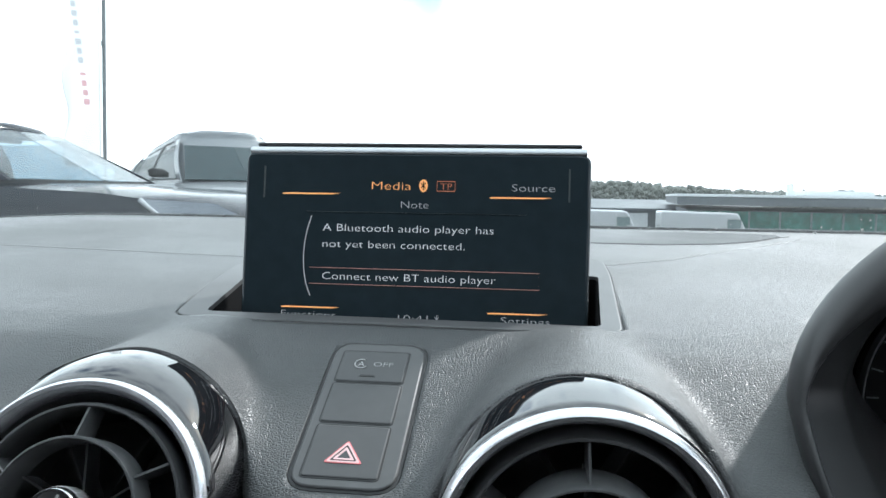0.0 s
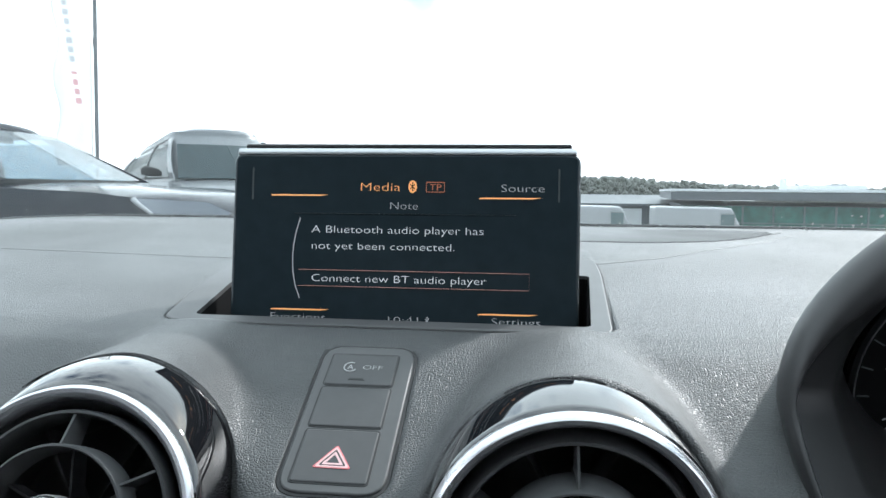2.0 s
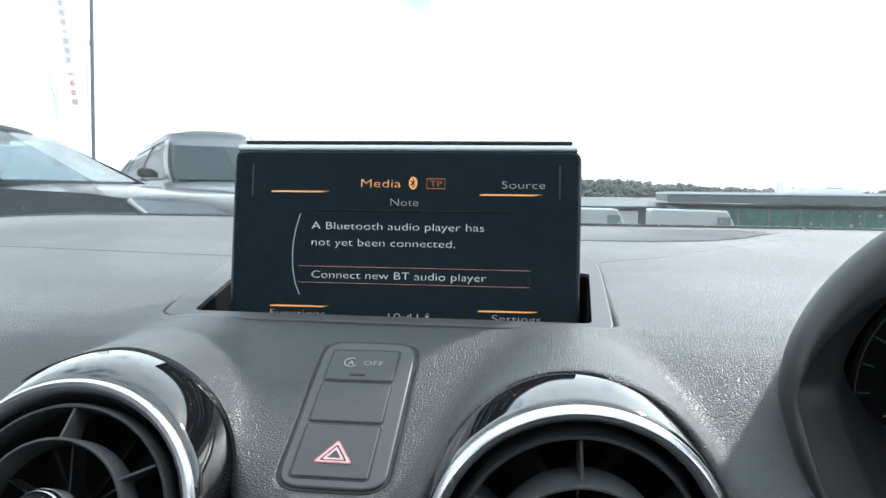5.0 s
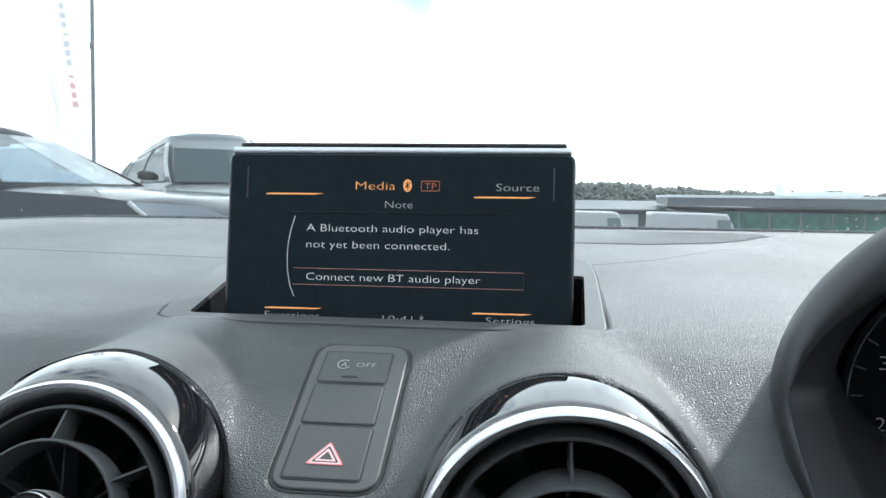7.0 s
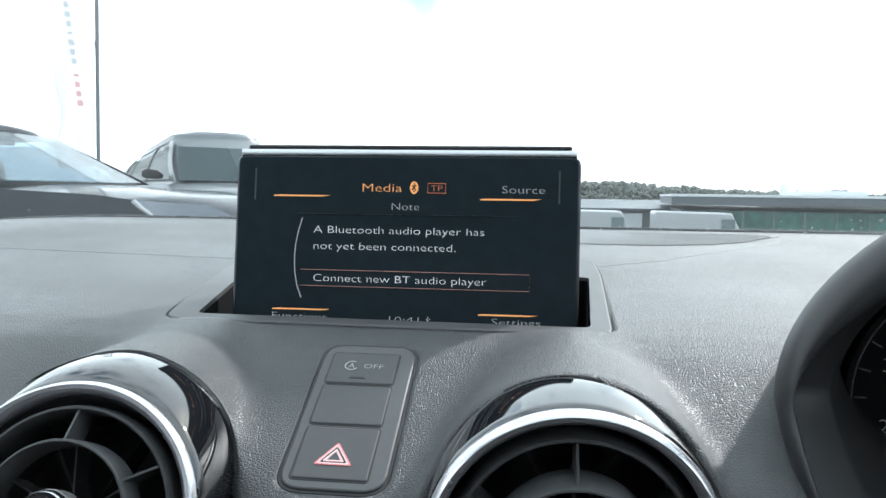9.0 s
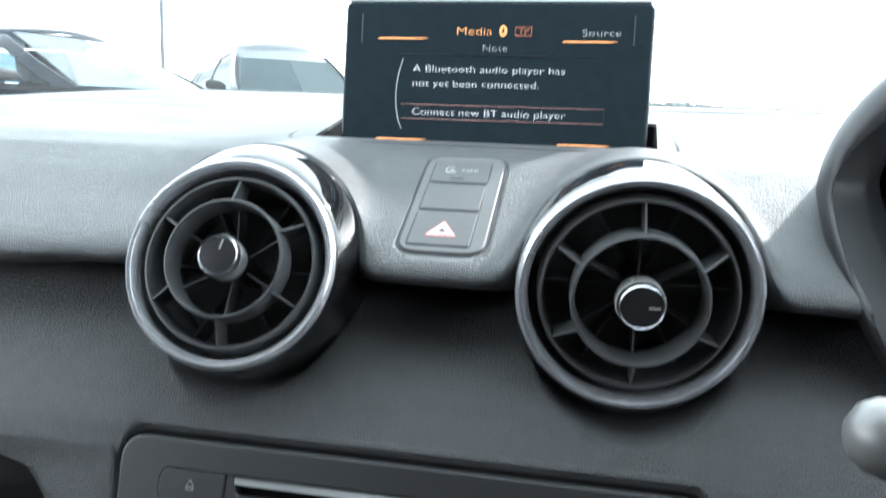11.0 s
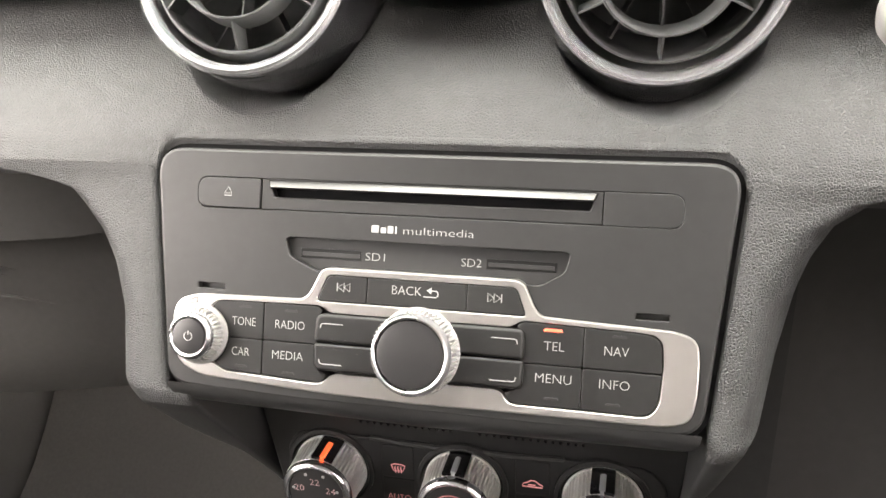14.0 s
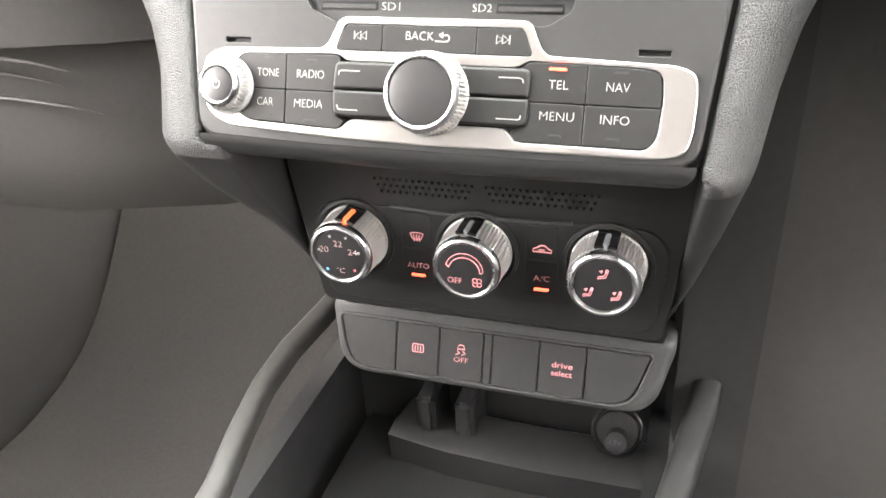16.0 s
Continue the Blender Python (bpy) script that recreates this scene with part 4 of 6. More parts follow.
ej = part("eject_button", slab(rounded([(-0.0953, -0.0110), (-0.0679, -0.0110), (-0.0679, 0.0010), (-0.0953, 0.0010)], [0.0044, 0.0006, 0.0006, 0.0044]), -0.006, 0.0021, 0.0004), PLASTIC, body)
part("blank_cover", slab(rounded([(0.0671, -0.0111), (0.0951, -0.0111), (0.0951, 0.0011), (0.0671, 0.0011)], [0.0006, 0.0044, 0.0044, 0.0006]), -0.006, 0.0018, 0.0003), PLASTIC, body)
stroke([(-0.0836, -0.0052), (-0.0802, -0.0052), (-0.0819, -0.0026)], 0.0003, ej, WHITE_PRINT, 0.0021, "eject_icon", True)
stroke([(-0.0836, -0.0061), (-0.0802, -0.0061)], 0.0003, ej, WHITE_PRINT, 0.0021, "eject_icon")
# maker's mark as a plain bar, then the readable word
for x0, x1, h0 in ((-0.0206, -0.0176, 0.0029), (-0.0169, -0.0147, 0.0022), (-0.0141, -0.0118, 0.0029), (-0.0111, -0.0104, 0.0029)):
    part("maker_mark", slab(rect(x0, x1, -0.0181, -0.0181 + h0, 0.0003, 2), 0.0014, 0.0020, 0.0001, 1), WHITE_PRINT, body)
lettering("multimedia", -0.0077, 0.0200, -0.0181, 0.0029, body, WHITE_PRINT, 0.0019)
# card slots
part("card_bed", slab(inset(SD, -0.0008), -0.0095, -0.0012, 0.0002, 1), PLASTIC, body)
for x0, x1, nm in ((-0.0506, -0.0250, "SD1"), (0.0246, 0.0512, "SD2")):
    part("card_slot", slab(rect(x0, x1, -0.0294, -0.0256, 0.0003, 2), -0.003, -0.0009, 0.0002, 1), SOCKET_BLACK, body)
    part("card_flap", slab(rect(x0 + 0.0009, x1 - 0.0009, -0.0286, -0.0270, 0.0002, 2), -0.003, -0.0006, 0.0001, 1), SOFT_BLACK, body)
    tx = (-0.0234, -0.0155) if nm == "SD1" else (0.0150, 0.0228)
    lettering(nm, *tx, -0.0291, 0.0031, body, WHITE_PRINT, -0.0011)
for m0 in MIC:
    part("microphone_slot", slab(inset(m0, -0.0005), -0.009, -0.0015, 0.0002, 1), DARK, body)

# silver trim and its switches
SIL = rounded([(-0.1037, -0.0545), (-0.1037, -0.066), (-0.1, -0.0755), (-0.090, -0.0798), (-0.036, -0.0822), (0, -0.0828), (0.036, -0.0822), (0.093, -0.0819), (0.1012, -0.0795), (0.1030, -0.072), (0.1035, -0.058), (0.1022, -0.0498), (0.095, -0.0473), (0.0472, -0.0455), (0.0445, -0.0430), (0.0402, -0.0340), (0.0375, -0.0326), (-0.0375, -0.0326), (-0.0402, -0.0340), (-0.0445, -0.0430), (-0.0472, -0.0455), (-0.093, -0.0464), (-0.101, -0.0490)], 0.0045, 5)
KEYHOLE = rounded([(-0.084, -0.0484), (-0.089, -0.053), (-0.089, -0.0715), (-0.080, -0.0770), (-0.0378, -0.0787), (-0.0335, -0.0738), (0.0330, -0.0738), (0.0362, -0.0790), (0.0868, -0.0790), (0.0903, -0.0745), (0.0913, -0.0600), (0.0906, -0.0520), (0.0880, -0.0493), (0.082, -0.0487), (0.0395, -0.0476), (0.0358, -0.0503), (-0.0358, -0.0503), (-0.0395, -0.0476)], 0.0032, 4)
TOPK = rounded([(-0.0416, -0.0462), (0.0416, -0.0462), (0.0372, -0.0354), (-0.0372, -0.0354)], 0.0022, 4)
trim = part("trim", plate(SIL, [KEYHOLE, TOPK[::-1]], -0.006, 0.0032, 0.0007, 0.0002), SILVER, radio, "brushed silver trim round the switches")
part("key_bed", slab(inset(KEYHOLE, -0.0006), -0.009, -0.0015, 0.0002, 1), DARK, trim)
part("key_bed", slab(inset(TOPK, -0.0006), -0.009, -0.0016, 0.0002, 1), DARK, trim)


def key(nm, pts, r, z1=0.0030):
    rr = max(r, 0.0009) if isinstance(r, float) else [max(q, 0.0009) for q in r]
    return part(nm, slab(rounded(pts, rr, 3), -0.004, z1, 0.00035, 2), BUTTON, trim)


g = 0.00014
k_prev = key("previous_key", [(-0.0411, -0.0460), (-0.0208 - g, -0.0459), (-0.0208 - g, -0.0357), (-0.0370, -0.0357)], [0.0012, 0.0003, 0.0003, 0.002])
k_back = key("back_key", [(-0.0208 + g, -0.0459), (0.0186 - g, -0.0459), (0.0186 - g, -0.0357), (-0.0208 + g, -0.0357)], 0.0003)
k_next = key("next_key", [(0.0186 + g, -0.0459), (0.0411, -0.0460), (0.0371, -0.0356), (0.0186 + g, -0.0357)], [0.0003, 0.0012, 0.002, 0.0003])
MS, CL, CR = -0.0632, -0.0634, 0.0627
k_tone = key("tone_key", [(-0.0885, MS + g), (CL - g, MS + g), (CL - g, -0.0481), (-0.0838, -0.0487), (-0.0885, -0.0535)], [0.0003, 0.0003, 0.0003, 0.001, 0.001])
k_radio = key("radio_key", [(CL + g, MS + g), (-0.0400, MS + g), (-0.0400, -0.0515), (-0.0382, -0.0500), (-0.0400, -0.0481), (CL + g, -0.0481)], 0.0004)
k_car = key("car_key", [(-0.0885, -0.0712), (-0.0798, -0.0766), (CL - g, -0.0772), (CL - g, MS - g), (-0.0885, MS - g)], [0.001, 0.001, 0.0003, 0.0003, 0.0003])
k_media = key("media_key", [(CL + g, -0.0772), (-0.0385, -0.0782), (-0.0355, -0.0748), (-0.0400, -0.0725), (-0.0400, MS - g), (CL + g, MS - g)], 0.0004)
k_tel = key("tel_key", [(0.0400, MS + g), (CR - g, MS + g), (CR - g, -0.0484), (0.0402, -0.0480), (0.0378, -0.0500), (0.0400, -0.052)], 0.0004)
k_nav = key("nav_key", [(CR + g, MS + g), (0.0908, MS + g), (0.0901, -0.0524), (0.0876, -0.0497), (0.0818, -0.0491), (CR + g, -0.0485)], [0.0003, 0.0003, 0.002, 0.002, 0.002, 0.0003])
k_menu = key("menu_key", [(0.0365, -0.0786), (CR - g, -0.0786), (CR - g, MS - g), (0.0400, MS - g), (0.0400, -0.0725), (0.0345, -0.0750)], 0.0004)
k_info = key("info_key", [(CR + g, -0.0786), (0.0865, -0.0786), (0.0898, -0.0744), (0.0908, MS - g), (CR + g, MS - g)], [0.0003, 0.003, 0.003, 0.0003, 0.0003])
rk1 = part("upper_rocker", slab(rounded([(-0.0412, -0.0618), (0.0412, -0.0618), (0.0412, -0.0507), (-0.0405, -0.0507)], [0.0016, 0.0016, 0.003, 0.003], 4), -0.004, 0.0048, 0.0012, 3), BUTTON, trim)
rk2 = part("lower_rocker", slab(rounded([(-0.0405, -0.0730), (0.0412, -0.0730), (0.0412, -0.0622), (-0.0412, -0.0622)], [0.003, 0.003, 0.0016, 0.0016], 4), -0.004, 0.0048, 0.0012, 3), BUTTON, trim)
for kk, s1 in ((rk1, -0.0544), (rk2, -0.0702)):
    d = -0.0018 if kk is rk1 else 0.0018
    stroke([(-0.0385, s1 + d), (-0.0382, s1 + d * 0.2), (-0.0372, s1), (-0.0292, s1)], 0.00035, kk, WHITE_PRINT, 0.0048)
    stroke([(0.0388, s1 + d), (0.0385, s1 + d * 0.2), (0.0375, s1), (0.0290, s1)], 0.00035, kk, WHITE_PRINT, 0.0048)
H = 0.0034
for kk, w, x0, x1, s0 in ((k_tone, "TONE", -0.0770, -0.0668, -0.0580), (k_radio, "RADIO", -0.0582, -0.0458, -0.0580), (k_car, "CAR", -0.0766, -0.0690, -0.0702), (k_media, "MEDIA", -0.0590, -0.0459, -0.0702),
                          (k_tel, "TEL", 0.0484, 0.0558, -0.0578), (k_nav, "NAV", 0.0702, 0.0788, -0.0578), (k_menu, "MENU", 0.0458, 0.0590, -0.0697), (k_info, "INFO", 0.0690, 0.0797, -0.0699), (k_back, "BACK", -0.0107, 0.0010, -0.0412)):
    lettering(w, x0, x1, s0, H, kk, WHITE_PRINT, 0.0030)
stroke([(0.0018, -0.0414), (0.0068, -0.0414), (0.0074, -0.0408), (0.0074, -0.0396), (0.0068, -0.0390), (0.0044, -0.0390)], 0.0004, k_back, WHITE_PRINT, 0.0030)
part("icon", slab([(0.0030, -0.0390), (0.0048, -0.0402), (0.0048, -0.0378)], 0.0028, 0.0033, 0.00005, 1), WHITE_PRINT, k_back)
for kk, cx, s in ((k_prev, -0.0302, -1), (k_next, 0.0290, 1)):
    paths = [([(cx - s * 0.0024, -0.0416), (cx - s * 0.0024, -0.0384), (cx, -0.0400)], True), ([(cx, -0.0416), (cx, -0.0384), (cx + s * 0.0024, -0.0400)], True), ([(cx + s * 0.0028, -0.0416), (cx + s * 0.0028, -0.0384)], False)]
    part("icon", stroke_bm(paths, 0.00035, 0.0030), WHITE_PRINT, kk)
stroke([(-0.0985, -0.0505), (-0.0928, -0.0505), (-0.0928, -0.0480)], 0.00025, trim, DARK, 0.0032, "volume_icon", True)
for kk, x0, s0 in ((k_tone, -0.0742, -0.0508), (k_radio, -0.0545, -0.0513), (k_car, -0.0752, -0.0748), (k_media, -0.0548, -0.0760), (k_nav, 0.0725, -0.0513), (k_menu, 0.0492, -0.0760), (k_info, 0.0712, -0.0760)):
    part("indicator", slab(rounded([(x0, s0), (x0 + 0.0056, s0), (x0 + 0.0052, s0 + 0.0010), (x0 + 0.0006, s0 + 0.0010)], 0.0003), 0.002, 0.0032, 0.0001, 1), DARK, kk)
part("lit_indicator", slab(rounded([(0.0480, -0.0508), (0.0550, -0.0508), (0.0546, -0.0498), (0.0484, -0.0498)], 0.0003), 0.002, 0.0034, 0.0001, 1), LED, k_tel, "lit red indicator")

# control dial and volume knob
D = Matrix.Translation((0.0008, -0.0622, 0))
dial = part("control_dial", lathe([(0.0168, 0.0030), (0.0168, 0.0050), (0.0163, 0.0056), (0.0160, 0.0126), (0.0150, 0.0132)], 228, knurl=(2, 3, 0.0011)), KNURL, radio, "knurled silver control dial", m=D)
part("dial_rim", lathe([(0.0148, 0.0120), (0.0154, 0.0132), (0.0152, 0.0146), (0.0146, 0.0157), (0.0139, 0.0160), (0.0132, 0.0156), (0.0129, 0.0146)], 96), CHROME, dial, "bright rim", m=D)
part("dial_cap", lathe([(0.0129, 0.0138), (0.0127, 0.0151), (0.0110, 0.0155), (0.0, 0.0156)], 64), KNOB_FACE, dial, m=D)
V = Matrix.Translation((-0.0908, -0.0628, 0))
vol = part("volume_knob", lathe([(0.0124, 0.0032), (0.0124, 0.0042), (0.0116, 0.0046), (0.0111, 0.0048), (0.0106, 0.0088), (0.0094, 0.0093)], 144, knurl=(3, 4, 0.0010)), KNURL, radio, "knurled silver volume knob", m=V)
part("knob_rim", lathe([(0.0090, 0.0080), (0.0096, 0.0095), (0.0094, 0.0112), (0.0088, 0.0124), (0.0080, 0.0128), (0.0073, 0.0122)], 72), CHROME, vol, "bright rim", m=V)
part("knob_cap", lathe([(0.0074, 0.0114), (0.0070, 0.0123), (0.005, 0.0126), (0, 0.0126)], 40), KNOB_FACE, vol, m=V)
part("power_icon", stroke_bm([(arc_pts(0, 0, 0.0017, 120, 420, 14), False), ([(0, 0.0005), (0, 0.0022)], False)], 0.0003, 0.0127), WHITE_PRINT, vol, m=V)

# ---- climate unit ----
CLX = 0.0090
CLI = frame3((CLX, -0.2605, 0.80), (0, -1, 0.04))
climate = thing("climate_unit", CLI, "black climate control panel with three knurled silver knobs", "climate controls")
COUT = rounded([(-0.088, -0.037), (0.090, -0.037), (0.0995, 0.04), (0.0985, 0.056), (-0.1005, 0.056), (-0.1005, 0.04)], 0.006, 4)
holes = []
for cx, n in ((-0.028, 16), (0.030, 17)):
    for r in range(3):
        for i in range(n - r):
            holes.append(circle(0.00085, 6))
            ox, oy = cx + (i - (n - r - 1) / 2) * 0.0033, 0.0365 - 0.0032 * r
            holes[-1] = [(x + ox, y + oy) for x, y in holes[-1]]
panel = part("panel", plate(COUT, holes, -0.012, 0.0, 0.001), CLIMATE_BLACK, climate, "matt black perforated panel")
part("lower_slope", loft([[(-0.090, -0.034, -0.003), (0.092, -0.034, -0.003), (0.092, -0.036, -0.012), (-0.090, -0.036, -0.012)], [(-0.088, -0.056, -0.028), (0.090, -0.056, -0.028), (0.090, -0.058, -0.04), (-0.088, -0.058, -0.04)]]), CLIMATE_BLACK, climate)
part("vent_backing", slab(inset(COUT, 0.004), -0.02, -0.006, 0.0002, 1), DARK, climate)
part("control_field", slab(rounded([(-0.0825, -0.0325), (0.0845, -0.0325), (0.0905, 0.012), (0.082, 0.0225), (-0.0805, 0.0225), (-0.088, 0.012)], 0.008), -0.002, 0.0014, 0.0008), CLIMATE_BLACK, climate)
part("ledge", sweep([(-0.045, 0.0225, 0.0012), (-0.02, 0.0215, 0.0016), (0.02, 0.0215, 0.0016), (0.045, 0.0225, 0.0012)], circle(0.0011, 8), up=(0, 0, 1)), PLASTIC, climate)


def climate_knob(cx, cy, ptr, turn=0):
    mk = Matrix.Translation((cx, cy, 0.0014)) @ Matrix.Diagonal((0.93, 0.93, 1.0, 1.0))
    mt = mk @ Matrix.Rotation(radians(turn), 4, "Z")
    part("knob_collar", lathe([(0.0232, -0.001), (0.0230, 0.0012), (0.0212, 0.0018), (0.0204, 0.0010), (0.0202, -0.001)], 72), CLIMATE_BLACK, climate, m=mk)
    k = part("knob", lathe([(0.0192, 0.0), (0.0192, 0.0012), (0.0188, 0.0016), (0.0181, 0.0170), (0.0170, 0.0178)], 216, knurl=(2, 3, 0.0014)), KNURL_HIGHLIT, climate, "knurled silver rotary knob", m=mk)
    part("knob_rim", lathe([(0.0168, 0.0160), (0.0178, 0.0176), (0.0175, 0.0195), (0.0166, 0.0207), (0.0155, 0.0211), (0.0145, 0.0206), (0.0140, 0.0194)], 96), CHROME, k, "bright rim", m=mk)
    part("knob_face", lathe([(0.0142, 0.018), (0.0140, 0.0200), (0.012, 0.0204), (0, 0.0205)], 64), KNOB_FACE, k, m=mk)
    part("pointer_window", sweep([(0.01925 * math.cos(radians(90 + an)), 0.01925 * math.sin(radians(90 + an)), 0.0009 + 0.0088) for an in range(-16, 17, 2)], [(-0.0007, -0.0082), (0.0007, -0.0082), (0.0007, 0.0082), (-0.0007, 0.0082)], up=(0, 0, 1)), PIANO, k, m=mt)
    part("pointer", box(-0.0014, 0.0014, 0.0178, 0.0206, 0.0060, 0.0180, 0.0005), ptr, k, m=mt)
    return k, mk


def knob_mark(k, mk, obs):
    for ob in obs:
        ob.data.transform(mk)


ZK = 0.0207
CY = 0.0034
k1, m1 = climate_knob(-0.0655, CY, POINTER_LIT, -11)
k2, m2 = climate_knob(-0.0012, CY, POINTER)
k3, m3 = climate_knob(0.0625, CY, POINTER)
tx = [lettering("20", -0.0108, -0.0058, 0.0013, 0.0034, k1, WHITE_RED, ZK), lettering("22", -0.0025, 0.0025, 0.0052, 0.0034, k1, WHITE_RED, ZK), lettering("24", 0.0055, 0.0105, 0.0010, 0.0034, k1, WHITE_RED, ZK), lettering("°C", -0.0021, 0.0026, -0.0104, 0.0032, k1, WHITE_RED, ZK)]
for an, mt in ((-22, WHITE_PRINT), (24, WHITE_PRINT), (78, WHITE_PRINT), (-78, WHITE_PRINT), (-140, BLUE_PRINT), (135, RED_PRINT)):
    r = 0.0116
    px, py = r * math.sin(radians(an)), r * math.cos(radians(an))
    tx.append(part("scale_dot", slab([(px + x, py + y) for x, y in circle(0.0008, 10)], ZK - 0.0002, ZK + 0.0001, 0.00005, 1), mt, k1))
knob_mark(k1, m1, tx)
fan = arc_pts(-0.0005, -0.0005, 0.0098, 165, 0, 22)
inner = arc_pts(-0.0005, -0.0012, 0.0082, 0, 165, 22)
tx = [part("fan_scale", stroke_bm([(fan + inner, True)], 0.0004, ZK), PINK_PRINT, k2), lettering("OFF", -0.0094, -0.0018, -0.0080, 0.0032, k2, PINK_PRINT, ZK)]
for i in range(4):
    c = [(0.0062 + 0.0016 * math.cos(radians(45 + 90 * i)) + x, -0.0066 + 0.0016 * math.sin(radians(45 + 90 * i)) + y) for x, y in circle(0.0012, 10)]
    tx.append(part("fan_blade", stroke_bm([(c, True)], 0.0004, ZK), PINK_PRINT, k2))
knob_mark(k2, m2, tx)
tx = []
for cx, cy, an in ((0.0, 0.0058, 60), (-0.0068, -0.0048, 200), (0.0068, -0.0052, 250)):
    seat = [(cx - 0.0026, cy - 0.0020), (cx - 0.0002, cy - 0.0014), (cx + 0.0012, cy - 0.0012), (cx + 0.0020, cy + 0.0016), (cx + 0.0010, cy + 0.0016), (cx + 0.0004, cy - 0.0004), (cx - 0.0024, cy - 0.0008)]
    tx.append(part("seat_icon", stroke_bm([(seat, True), ([(cx + 0.0017 + x, cy + 0.0026 + y) for x, y in circle(0.0006, 8)], True)], 0.00045, ZK), PINK_PRINT, k3))
    tx.append(part("arrow_icon", slab([(cx - 0.0022, cy + 0.0022), (cx - 0.0008, cy + 0.0008), (cx - 0.0002, cy + 0.0026)], ZK - 0.0002, ZK + 0.0002, 0.00005, 1), PINK_PRINT, k3))
knob_mark(k3, m3, tx)
for bx in (-0.0320, 0.0312):
    part("touch_key", slab(rect(bx - 0.0078, bx + 0.0078, 0.0022, 0.0200, 0.001), 0.0010, 0.0018, 0.0003), CLIMATE_BLACK, climate)
    part("touch_key", slab(rect(bx - 0.0078, bx + 0.0078, -0.0185, 0.0016, 0.001), 0.0010, 0.0018, 0.0003), CLIMATE_BLACK, climate)
    part("lit_indicator", slab(rect(bx - 0.0036, bx + 0.0036, -0.0147, -0.0134, 0.0004), 0.0016, 0.0026, 0.0002, 1), LED, climate, "lit amber indicator")
lettering("AUTO", -0.0376, -0.0262, -0.0100, 0.0030, climate, PINK_PRINT, 0.0020)
lettering("A/C", 0.0272, 0.0352, -0.0094, 0.0030, climate, PINK_PRINT, 0.0020)
b0 = -0.0318
part("defrost_icon", stroke_bm([([(b0 - 0.0034, 0.0094), (b0 - 0.0016, 0.0100), (b0 + 0.0016, 0.0100), (b0 + 0.0034, 0.0094), (b0 + 0.0022, 0.0064), (b0 - 0.0022, 0.0064)], True)] + [([(b0 + d, 0.0052), (b0 + d + 0.0003, 0.0066), (b0 + d - 0.0003, 0.0076), (b0 + d, 0.0088)], False) for d in (-0.0014, 0, 0.0014)], 0.0004, 0.0020), PINK_PRINT, climate)
b1 = 0.0312
part("recirculation_icon", stroke_bm([([(b1 - 0.0046, 0.0066), (b1 - 0.0040, 0.0082), (b1 - 0.0022, 0.0088), (b1 - 0.0008, 0.0100), (b1 + 0.0014, 0.0100), (b1 + 0.0030, 0.0086), (b1 + 0.0046, 0.0078), (b1 + 0.0046, 0.0066)], True), ([(b1 - 0.0018, 0.0076), (b1 + 0.0014, 0.0076)], False)], 0.0005, 0.0020), PINK_PRINT, climate)

# ---- lower switch bar ----
BARM = frame3((0.0065, -0.2430, 0.7235), (0, -0.94, 0.34))
bar = thing("switch_bar", BARM, "grey bar of six flat switches below the climate unit", "switches")
BO = rounded([(-0.0880, -0.0195), (0.0905, -0.0195), (0.1015, 0.0245), (-0.0965, 0.0245)], [0.017, 0.017, 0.009, 0.009], 8)
part("housing", slab(BO, -0.045, 0.0012, 0.0045, 5), SURROUND, bar)
BI = rounded([(-0.0820, -0.0150), (0.0795, -0.0150), (0.0890, 0.0150), (-0.0890, 0.0150)], [0.012, 0.012, 0.004, 0.004], 8)
part("inner_rim", plate(inset(BI, -0.0016), [inset(BI, 0.0001)], -0.002, 0.0030, 0.0008, 0.0006), SURROUND, bar)
part("gap", slab(BI, -0.004, 0.0012, 0.0003, 1), WELL_BLACK, bar)
cuts = [(-0.0883, -0.0821), (-0.0535, -0.0535), (-0.0278, -0.0278), (-0.0022, -0.0022), (0.0029, 0.0029), (0.0290, 0.0290), (0.0545, 0.0545), (0.0884, 0.0790)]
pairs = [(0, 1), (1, 2), (2, 3), (3, 4), (4, 5), (5, 6), (6, 7)]
switches = []
for i, j in pairs:
    (ta, ba), (tb, bb) = cuts[i], cuts[j]
    r = [0.0115 if i == 0 else 0.0011, 0.0115 if j == 7 else 0.0011, 0.0025 if j == 7 else 0.0011, 0.0025 if i == 0 else 0.0011]
    o = rounded([(ba + 0.0004, -0.0145), (bb - 0.0004, -0.0145), (tb - 0.0004, 0.0145), (ta + 0.0004, 0.0145)], r, 5)
    switches.append(part("switch" if i != 3 else "divider", slab(o, -0.003, 0.0022, 0.0007, 2), SWITCH_GREY, bar))
hx = -0.0405
part("heated_window_icon", stroke_bm([(rect(hx - 0.0032, hx + 0.0032, -0.0016, 0.0030, 0.0008, 3), True)] + [([(hx + d, -0.0008), (hx + d, 0.0022)], False) for d in (-0.0016, 0, 0.0016)], 0.00045, 0.0022), PINK_PRINT, switches[1])
ex = -0.0150
part("traction_icon", stroke_bm([([(ex - 0.0022, 0.0036), (ex - 0.0012, 0.0060), (ex + 0.0012, 0.0060), (ex + 0.0022, 0.0036)], True), ([(ex - 0.0024, 0.0026), (ex - 0.0008, 0.0014), (ex - 0.0030, 0.0002)], False), ([(ex + 0.0008, 0.0026), (ex + 0.0026, 0.0014), (ex + 0.0004, 0.0002)], False)], 0.0006, 0.0022), PINK_PRINT, switches[2])
lettering("OFF", ex - 0.0040, ex + 0.0044, -0.0040, 0.0028, switches[2], PINK_PRINT, 0.0022)
